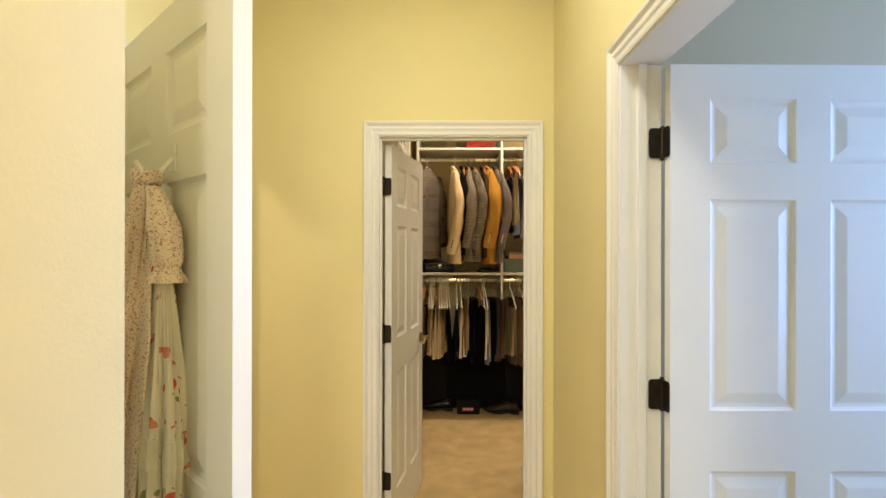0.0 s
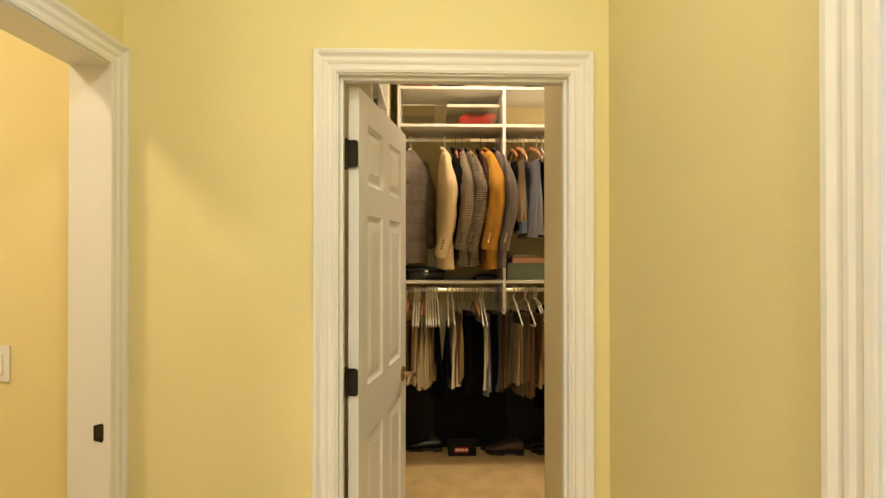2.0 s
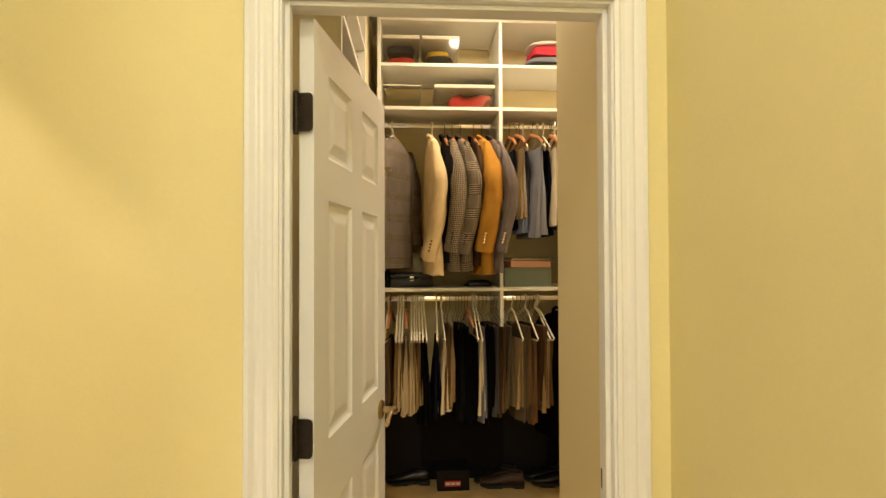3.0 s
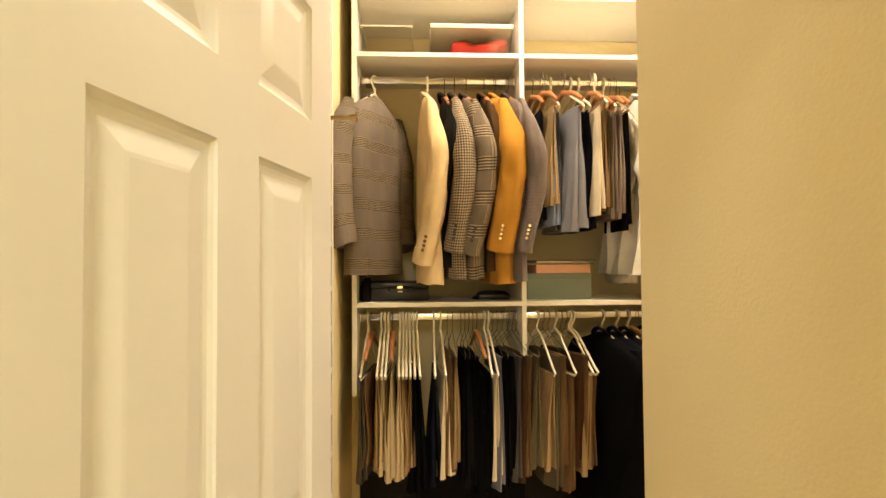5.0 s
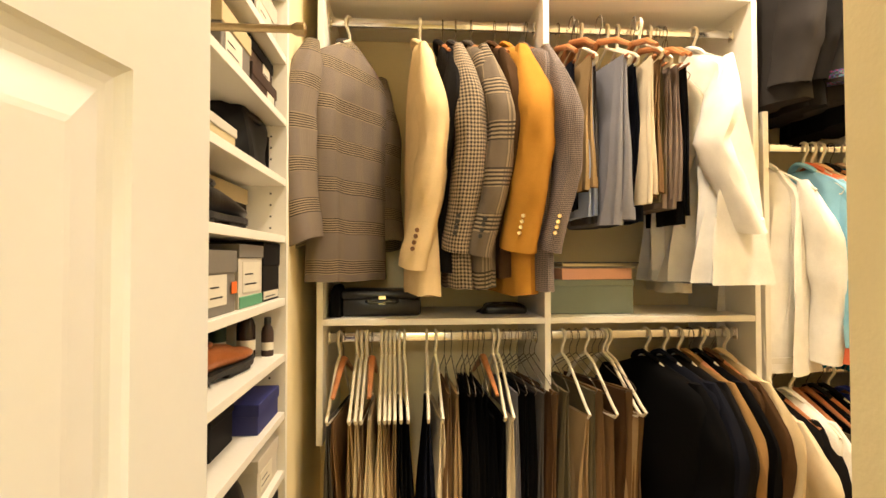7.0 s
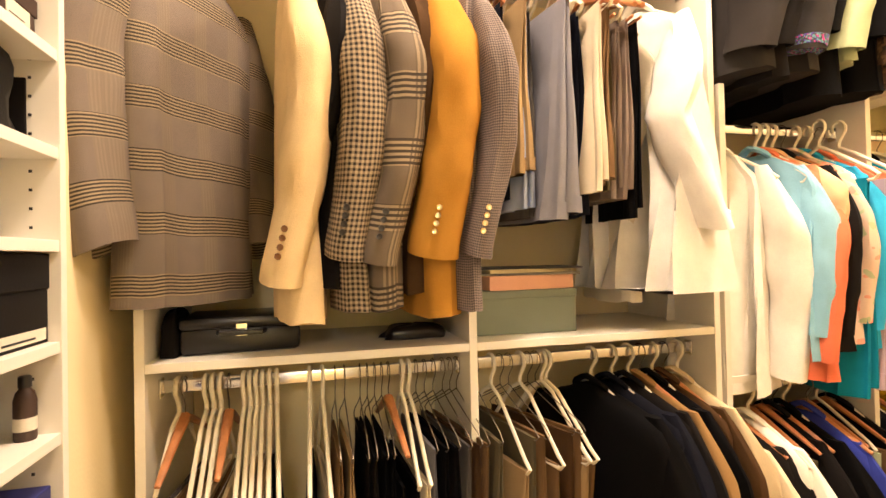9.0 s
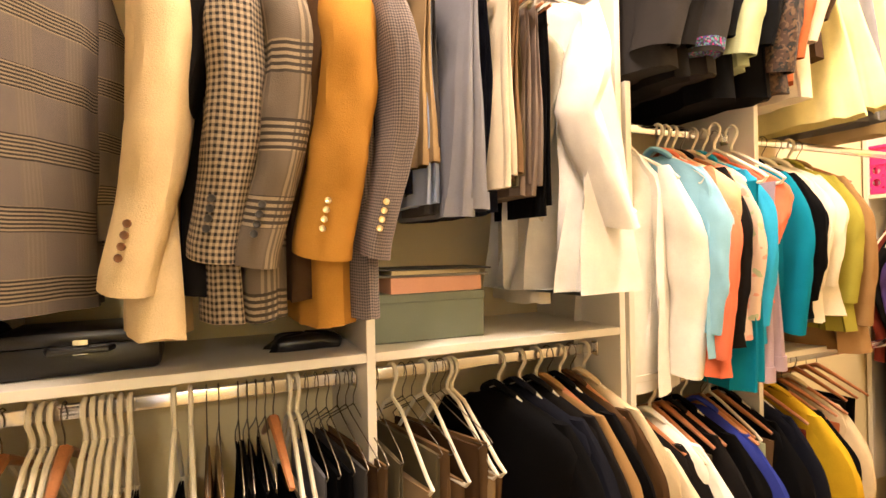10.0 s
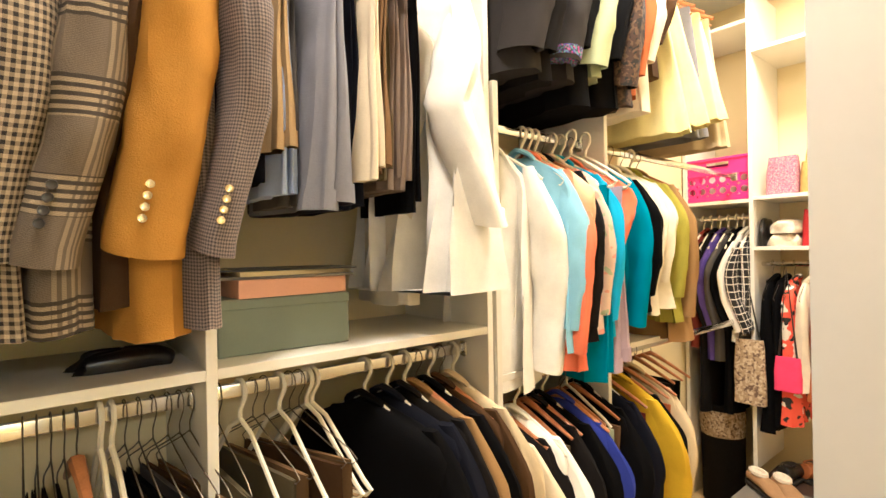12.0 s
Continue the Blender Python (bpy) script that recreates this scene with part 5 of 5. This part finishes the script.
def tub(x0, y0, z0, x1, y1, z1, label, lid=True):
    """Clear plastic storage box: thin walls, a rim and a lid."""
    g = thing("storage_box", pose((x0 + x1) / 2, (y0 + y1) / 2, z0 + 0.0005), label, "storage box", "clear storage boxes")
    w, d, h = (x1 - x0) / 2, (y1 - y0) / 2, z1 - z0
    bm, t = bmesh.new(), 0.002
    rings = []
    for s, z in ((0.94, 0.0), (1.0, h), (1.0 - t / w, h), (0.94 - t / w, t)):
        rings.append([Vector((w * s * a, d * s * b, z)) for a, b in ((-1, -1), (1, -1), (1, 1), (-1, 1))])
    loft(bm, rings)
    part("tray", bm, GLASSY, g, smooth=False)
    rim = bmesh.new()
    tube(rim, [(-w, -d, h - 0.004), (w, -d, h - 0.004), (w, d, h - 0.004), (-w, d, h - 0.004), (-w, -d, h - 0.004)], 0.0035, 6)
    part("rim", rim, PLASTIC_W, g, smooth=False)
    if lid:
        part("lid", boxed(-w - 0.003, -d - 0.003, h + 0.0005, w + 0.003, d + 0.003, h + 0.012, bevel=0.003), PLASTIC_W, g, "white plastic lid", smooth=False)
    return g


s3, s2, s1 = SH[2] + T / 2, SH[1] + T / 2, SH[0] + T / 2
tub(-0.225, 4.05, s3, -0.005, 4.38, s3 + 0.165, "clear storage box of black and red clothes")
soft_heap("folded_clothes", pose(-0.115, 4.21, s3 + 0.003), cloth("red_knit", (0.42, 0.02, 0.012)), 0.092, 0.14, 0.075, "red knitted clothes folded in a box", "clothes", 3.0)
soft_heap("folded_clothes", pose(-0.115, 4.22, s3 + 0.08), CHAR, 0.088, 0.13, 0.072, "black clothes folded in a box", "clothes", 4.0)
tub(0.015, 4.05, s3, 0.235, 4.38, s3 + 0.165, "clear storage box of black and yellow clothes")
soft_heap("folded_clothes", pose(0.125, 4.21, s3 + 0.003), NAVY, 0.092, 0.14, 0.085, "dark navy clothes folded in a box", "clothes", 5.0)
soft_heap("folded_clothes", pose(0.115, 4.24, s3 + 0.088), MUST, 0.075, 0.11, 0.05, "yellow clothes crumpled in a box", "clothes", 6.0)
tub(0.09, 4.06, s2, 0.455, 4.38, s2 + 0.135, "clear storage box with red clothes in it")
soft_heap("folded_clothes", pose(0.30, 4.19, s2 + 0.003), cloth("dark_red_scarf", (0.36, 0.02, 0.02)), 0.125, 0.11, 0.10, "crumpled red clothes in a clear box", "clothes", 7.5, rough=0.5)
tub(-0.225, 4.10, s2, 0.005, 4.38, s2 + 0.155, "empty clear storage box", False)
soft_heap("folded_clothes", pose(0.79, 4.20, s3), GREYC, 0.13, 0.13, 0.045, "grey folded trousers on the shelf", "clothes", 8.0, rough=0.1)
soft_heap("folded_clothes", pose(0.79, 4.20, s3 + 0.046), SLATE, 0.125, 0.125, 0.045, "blue-grey folded clothes in a pile", "clothes", 9.0, rough=0.1)
soft_heap("folded_clothes", pose(0.80, 4.20, s3 + 0.092), cloth("pinkish_red_knit", (0.60, 0.05, 0.07)), 0.12, 0.12, 0.07, "pinkish red folded clothes in a pile", "clothes", 10.0, rough=0.2)
soft_heap("folded_clothes", pose(0.80, 4.20, s3 + 0.164), WHITE, 0.11, 0.11, 0.03, "white folded cloth on a pile", "clothes", 11.0, rough=0.2)

# middle shelf
bc = thing("camera_case", pose(-0.06, 4.18, s1 + 0.0005, 0, 0, 4), "black leather camera case lying on the shelf", "case")
part("body", boxed(-0.13, -0.09, 0, 0.13, 0.09, 0.06, bevel=0.012), LEATHER_B, bc)
part("lid", boxed(-0.132, -0.092, 0.056, 0.132, 0.092, 0.085, bevel=0.010), LEATHER_B, bc)
part("handle", bar([(-0.05, -0.09, 0.05), (-0.045, -0.112, 0.05), (0.045, -0.112, 0.05), (0.05, -0.09, 0.05)], 0.006), LEATHER_B, bc)
part("clasp", boxed(-0.012, -0.096, 0.04, 0.012, -0.09, 0.068, bevel=0.001), CHROME, bc, "small metal clasp", smooth=False)
soft_heap("black_pouch", pose(-0.205, 4.15, s1), CHAR, 0.022, 0.08, 0.10, "thin dark pouch beside a panel", "pouch", 13.0, rough=0.15)
soft_heap("black_belt", pose(0.36, 4.16, s1), LEATHER_B, 0.085, 0.035, 0.035, "coiled black leather belt on the shelf", "belt", 14.0, rough=0.4)
bk = thing("storage_carton", pose(0.665, 4.21, s1 + 0.0005, 0, 0, -2), "sage grey cardboard carton on the shelf", "carton")
part("body", boxed(-0.145, -0.11, 0, 0.145, 0.11, 0.115, bevel=0.003), C_SAGE, bk, smooth=False)
part("lid", boxed(-0.147, -0.112, 0.095, 0.147, 0.112, 0.118, bevel=0.003), C_SAGE, bk, smooth=False)
for k, (w, h, mat, words, yaw) in enumerate(((0.125, 0.038, C_SALMON, "salmon pink", 3), (0.15, 0.006, C_GREY, "thin grey", -5), (0.12, 0.010, C_BEIGE, "beige", 2), (0.16, 0.004, BLACK, "thin dark", -8))):
    z = s1 + 0.119 + (0, 0.0385, 0.045, 0.0555)[k]
    f = thing("folder", pose(0.675, 4.20, z, 0, 0, yaw), words + " folder lying in a pile", "folder", "folders on the carton")
    part("cover", boxed(-w, -0.10, 0, w, 0.10, h, bevel=0.001), mat, f, smooth=False)

# floor under the hanging clothes
sb = carton(0.10, 4.215, 0.001, 0.31, 4.383, 0.13, C_BLACK, "black shoe box with a red and white label", C_BLACK, 0.04, None, "y", group="boxes on the floor")
tg = bmesh.new()
box(tg, -0.055, -0.0845, 0.03, 0.045, -0.083, 0.065)
part("printed_label", tg, C_RED, sb, "red printed label", smooth=False)
tg = bmesh.new()
for a, b in ((-0.05, -0.02), (-0.016, 0.012), (0.018, 0.042)):
    box(tg, a, -0.0855, 0.04, b, -0.0843, 0.056)
part("print_blocks", tg, PAPER, sb, smooth=False)
for x, y, yaw, mat in ((0.06, 4.335, 88, LEATHER_B), (0.63, 4.335, 92, LEATHER_B), (0.66, 4.25, 86, C_BROWN), (0.96, 4.335, 91, LEATHER_B), (1.0, 4.25, 87, LEATHER_B), (1.17, 4.10, 40, SUEDE)):
    shoe(pose(x, y, 0.0, 0, 0, yaw), mat, "leather shoe standing on the carpet under the clothes", group="shoes on the floor")
# added thin dark sheets that close off the bright wall, for the dark under the clothes
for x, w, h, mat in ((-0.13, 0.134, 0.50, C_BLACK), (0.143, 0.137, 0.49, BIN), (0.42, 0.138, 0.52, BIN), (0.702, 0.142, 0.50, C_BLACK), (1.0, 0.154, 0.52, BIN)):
    carton(x - w - 0.006, 4.386 if mat is BIN else 4.380, 0.001, x + w + 0.006, 4.416 if mat is BIN else 4.413, h, mat, "thin dark sheet added to darken the back wall under the clothes", mat, 0.03, None, group="boxes on the floor", category="box")

# ---- end wall things ----
PINK = material("hot_pink_plastic", (0.85, 0.03, 0.25), 0.35, vary=0.05, bump=0)


def crate(m, w, d, h):
    """Plastic crate: walls pierced by two rows of round holes and a grip, a rim and a floor."""
    g = thing("plastic_crate", m, "hot pink plastic crate with round holes", "crate")
    t = 0.004

    def pierced(width, height, nx, ny, z0, r, place):
        bm = bmesh.new()
        cw, ch = width / nx, height / ny
        for i in range(nx):
            for j in range(ny):
                cx, cz = -width / 2 + (i + 0.5) * cw, z0 + (j + 0.5) * ch
                k = 16
                sq, ci = [], []
                for q in range(k):
                    a = 2 * math.pi * (q + 0.5) / k
                    c, s = math.cos(a), math.sin(a)
                    f = 1 / max(abs(c), abs(s))
                    sq.append((cx + c * f * cw / 2, cz + s * f * ch / 2))
                    ci.append((cx + c * r, cz + s * r))
                rings = [[Vector((x, 0, z)) for x, z in sq], [Vector((x, 0, z)) for x, z in ci], [Vector((x, t, z)) for x, z in ci], [Vector((x, t, z)) for x, z in sq]]
                loft(bm, rings, caps=False)
        for v in bm.verts:
            v.co = place @ v.co
        return bm
    for yaw, width, n, off in ((0, w, 6, d / 2), (180, w, 6, d / 2), (90, d, 5, w / 2), (-90, d, 5, w / 2)):
        place = Matrix.Rotation(radians(yaw), 4, "Z") @ Matrix.Translation((0, -off, 0))
        wl = pierced(width, h * 0.5, n, 2, h * 0.12, h * 0.075, place)
        bm = wl
        box(bm, -width / 2, 0, 0, width / 2, t, h * 0.12, m=place)
        box(bm, -width / 2, 0, h * 0.62, -width * 0.18, t, h, m=place)
        box(bm, width * 0.18, 0, h * 0.62, width / 2, t, h, m=place)
        box(bm, -width * 0.18, 0, h * 0.62, width * 0.18, t, h * 0.74, m=place)
        box(bm, -width * 0.18, 0, h * 0.9, width * 0.18, t, h, m=place)
        bmesh.ops.remove_doubles(bm, verts=bm.verts, dist=0.0004)
        part("wall", bm, PINK, g, smooth=False)
        bm = bmesh.new()
        box(bm, -width / 2 - 0.006, -0.007, h - 0.012, width / 2 + 0.006, t, h + 0.002, bevel=0.002, m=place)
        box(bm, -width / 2 - 0.004, -0.005, h * 0.60, width / 2 + 0.004, 0, h * 0.635, bevel=0.001, m=place)
        part("rim", bm, PINK, g, smooth=False)
    part("base", boxed(-w / 2, -d / 2, 0.0005, w / 2, d / 2, 0.004), PINK, g, smooth=False)
    return g


crate(pose(EX + 0.16, 4.225, 1.756, 0, 0, -90), 0.33, 0.28, 0.245)
soft_heap("crate_filling", pose(EX + 0.16, 4.225, 1.762), WHITE, 0.11, 0.13, 0.18, "white crumpled cloth inside a crate", "clothes", 15.0, rough=0.4)


def handbag(m, mat, w, d, h, label, strap=True, handle_mat=None):
    g = thing("handbag", m, label, "handbag", "handbags")
    bm, rings = bmesh.new(), []
    n = 28
    for t in np.linspace(0, 1, 8):
        ring = []
        for k in range(n):
            a = 2 * math.pi * k / n
            c, s = math.cos(a), math.sin(a)
            sx = w * (1 - 0.12 * t + 0.04 * math.sin(math.pi * t)) * (1 + 0.05 * wob((c, s, t * 3)))
            ring.append(Vector((sx * math.copysign(abs(c) ** 0.4, c), d * (1 - 0.65 * t) * math.copysign(abs(s) ** 0.5, s), h * t + 0.0005)))
        rings.append(ring)
    loft(bm, rings)
    part("body", bm, mat, g)
    if strap:
        for s in (-1, 1):
            pts = [(w * 0.5 * math.cos(a), s * d * 0.25, h * 0.98 + h * 0.55 * math.sin(a)) for a in np.linspace(0, math.pi, 13)]
            part("handle", bar(pts, 0.006, 8), handle_mat or mat, g)
    return g


WICKER = blotched("mauve_woven_straw", (0.42, 0.16, 0.24), ((0.28, 0.08, 0.14), (0.6, 0.3, 0.3)), 120, 0.55)
GOLDB = material("gold_metallic_leather", (0.55, 0.40, 0.14), 0.35, 0.7, vary=0.25, scale=40, bump=0.03)
SNAKE = blotched("beige_snake_print", (0.36, 0.27, 0.17), ((0.14, 0.09, 0.06), (0.52, 0.43, 0.30)), 55, 0.55)
sz = 1.755 + T / 2
handbag(pose(EX + 0.13, 3.935, sz, 0, 0, 90), WICKER, 0.075, 0.07, 0.21, "mauve woven straw handbag on the shelf", False)
handbag(pose(EX + 0.14, 3.80, sz, 0, 0, 90), GOLDB, 0.06, 0.06, 0.17, "gold metallic handbag with upright handles", True)
handbag(pose(EX + 0.14, 3.66, sz, 0, 0, 90), SNAKE, 0.07, 0.06, 0.16, "beige snake-print handbag on the shelf", True)
sz = 1.485 + T / 2
for k in range(2):
    soft_heap("folded_towel", pose(EX + 0.15, 3.92, sz + 0.068 * k), FLEECE, 0.12, 0.068, 0.072, "cream folded towel in a pile", "towel", 20.0 + k, "folded towels", rough=0.35)
soft_heap("black_clutch", pose(EX + 0.12, 4.015, sz), LEATHER_B, 0.10, 0.018, 0.15, "black leather clutch standing on the shelf", "clutch bag", 24.0, rough=0.1)
handbag(pose(EX + 0.13, 3.80, sz, 0, 0, 90), material("red_leather", (0.42, 0.015, 0.02), 0.35, vary=0.15), 0.05, 0.06, 0.19, "red leather handbag on the shelf", False)
hk = thing("wall_hook", pose(EX + 0.05, 4.39, 2.55), "dark metal rod end on the end wall", "hook")
part("hook_bar", bar([(0.0, 0, 0), (-0.16, 0, 0.0), (-0.19, 0, 0.01)], 0.008), BRONZE, hk)
# bag with a print hanging below the checked top
hb = handbag(pose(EX - 0.04, 4.055, 0.66, 0, 0, 90), SNAKE, 0.075, 0.03, 0.34, "beige print fabric bag hanging among the clothes", False)
part("strap", bar([(-0.05, 0, 0.33), (0, 0.0, 0.62), (0.05, 0, 0.33)], 0.006), BLACK, hb)
hp = handbag(pose(EX - 0.03, 3.885, 0.76, 0, 0, 90), HOTP, 0.06, 0.03, 0.17, "hot pink fabric bag hanging among the clothes", False)
part("strap", bar([(-0.04, 0, 0.16), (0, 0.0, 0.62), (0.04, 0, 0.16)], 0.005), BLACK, hp)
# bins, suitcase and shoes on the floor
bn = thing("laundry_bin", pose(EX + 0.15, 4.27, 0, 0, 0, 0), "dark fabric bin with a patterned band", "bin")
part("body", lathe(bmesh.new(), [(0.001, 0.0), (0.105, 0.0), (0.11, 0.01), (0.12, 0.58), (0.115, 0.585), (0.11, 0.57), (0.001, 0.55)], 28), BIN, bn)
part("band", lathe(bmesh.new(), [(0.1178, 0.40), (0.1205, 0.405), (0.1225, 0.545), (0.1195, 0.55)], 28), SNAKE, bn, "patterned beige band")
carton(EX - 0.05, 3.74, 0.001, EX + 0.25, 4.02, 0.26, C_BROWN, "dark brown wooden chest on the carpet", C_BROWN, 0.05, None, group="", category="chest")
carton(EX - 0.36, 3.78, 0.001, EX - 0.07, 4.04, 0.27, C_GREY, "grey cardboard box on the carpet", C_GREY, 0.04, None, group="boxes on the floor", category="box")
shoe(pose(EX - 0.12, 4.03, 0.2705, 0, 0, 140), SUEDE, "light brown suede moccasin with fleece lining", lining=FLEECE, low=True, group="moccasins")
shoe(pose(EX - 0.10, 3.92, 0.2705, 0, 0, 128), SUEDE, "light brown suede moccasin with fleece lining", lining=FLEECE, low=True, group="moccasins")
shoe(pose(EX - 0.30, 3.73, 0.0, 0, 0, 230), card("turquoise_canvas", (0.04, 0.45, 0.48)), "turquoise canvas shoe on the carpet", group="canvas shoes")
shoe(pose(EX - 0.02, 3.92, 0.2605, 0, 0, 260), LEATHER_B, "black leather shoe standing on a chest", group="shoes on the chest")
shoe(pose(EX + 0.1, 3.86, 0.2605, 0, 0, 250), LEATHER_T, "brown leather shoe standing on a chest", group="shoes on the chest")
for k in range(5):
    shoe(pose(1.5 + 0.3 * k, 4.34, 0.0, 0, 0, 180), (LEATHER_B, LEATHER_T, LEATHER_B, SUEDE, LEATHER_B)[k], "leather shoe standing on the carpet under the clothes", group="shoes on the floor")

# ---- robes on the open door ----
ROBE = blotched("pink_dotted_cotton", (0.82, 0.72, 0.64), ((0.50, 0.27, 0.24), (0.64, 0.44, 0.38)), 190, 0.62)
FLORAL = blotched("white_floral_cotton", (0.82, 0.79, 0.74), ((0.62, 0.13, 0.11), (0.30, 0.33, 0.16), (0.70, 0.30, 0.22)), 20, 0.66)


def robe(m, mat, label, L, w, d, seed, lean=(0.0, 0.0), sleeve=0.0, band=None):
    """A dressing gown hung by its neck from one hook: gathered at the yoke, falling in long deep folds."""
    g = thing("dressing_gown", m, label, "dressing gown", "gowns on the door")
    bm, rings, n = bmesh.new(), [], 120
    for t in np.linspace(0, 1, 30):
        hw = w * (0.30 + 0.70 * min(1, t * 3.0) ** 0.8) * (1 + 0.15 * t)
        dd = d * (0.42 + 0.58 * min(1, t * 2.6) ** 0.8) * (1 + 0.12 * t)
        ring = []
        for k in range(n):
            a = 2 * math.pi * k / n
            c, s = math.cos(a), math.sin(a)
            gather = 0.10 * math.sin(23 * a + seed) * math.exp(-((t - 0.10) / 0.12) ** 2)
            f = min(1, t * 3) * (0.20 * math.sin(5 * a + seed + 0.8 * t) + 0.17 * math.sin(9 * a + 2 * seed + t) + 0.09 * math.sin(17 * a + seed + 3 * t)) + 0.16 * wob((c * 2 + seed, s * 2, t * 4)) + gather
            ring.append(Vector((hw * c * (1 + f) + lean[0] * t, dd * s * (1 + f) + lean[1] * t, -L * t - 0.03 * (1 - abs(s)) * (1 - min(1, t * 5)) + 0.012 * t * math.sin(4 * a + seed))))
        rings.append(ring)
    loft(bm, rings)
    part("body", bm, mat, g)
    bm = bmesh.new()
    tube(bm, [(w * 0.34 * math.cos(a), d * 0.5 * math.sin(a), 0.004 + 0.006 * math.sin(6 * a)) for a in np.linspace(0, 2 * math.pi, 25)], 0.009, 8, flat=1.5)
    part("collar", bm, mat, g)
    if sleeve:
        bm, rings, n = bmesh.new(), [], 48
        for t in np.linspace(0, 1, 20):
            r = 0.012 + 0.016 * min(1, t * 2.5) - (0.007 * math.exp(-((t - 0.86) / 0.05) ** 2)) + 0.007 * max(0, t - 0.88) / 0.12
            cx, cy = w * (0.25 + 0.72 * min(1, t * 2.0) ** 0.7), d * (0.05 + 0.25 * t)
            rings.append([Vector((cx + r * 1.15 * math.cos(a) * (1 + 0.10 * math.sin(5 * a + 4 * t + seed) + (0.16 * math.sin(15 * a) if t > 0.9 else 0.0)), cy + r * math.sin(a) * (1 + 0.12 * math.sin(7 * a + seed)), -0.015 - sleeve * t)) for a in np.linspace(0, 2 * math.pi, n, endpoint=False)])
        loft(bm, rings)
        part("sleeve", bm, mat, g, "short sleeve with a frilled cuff")
    if band is not None:
        bm = bmesh.new()
        grow = lambda r, q: [Vector((p.x * 1.06, p.y * 1.10, q)) for p in r]
        loft(bm, [grow(rings[10], -L * 0.335), grow(rings[10], -L * 0.345), grow(rings[11], -L * 0.385), grow(rings[11], -L * 0.395)])
        part("belt", bm, band, g, "white cotton belt")
    return g


robe(ld @ pose(0.525, -0.046, 1.45), FLORAL, "white cotton dressing gown with a red floral print", 1.0, 0.060, 0.034, 2.0, (-0.02, 0.004), 0.0, WHITE)
robe(ld @ pose(0.470, -0.062, 1.642), ROBE, "pale pink dotted cotton robe hanging on a door", 1.05, 0.085, 0.048, 0.5, (-0.13, -0.06), 0.20)
dh = thing("door_hook", ld @ pose(0.496, -0.0175, 1.69), "ivory hook on the open door", "hook")
part("back_plate", boxed(-0.012, -0.004, -0.03, 0.012, 0.0, 0.03, bevel=0.002), TRIM, dh, smooth=False)
part("prong", bar([(0, -0.003, 0.0), (0, -0.03, -0.035), (0, -0.06, -0.04), (0, -0.075, -0.015)], 0.005), TRIM, dh)
# thin black sheet over the shoe shelves' end panel, in place of its shade
carton(X0 + 0.02, 3.845, top(9), X1 - 0.03, 3.866, top(9) + 0.12, C_BLACK, "thin black sheet that shades the end panel of the shoe shelf", None, 0.03, None)
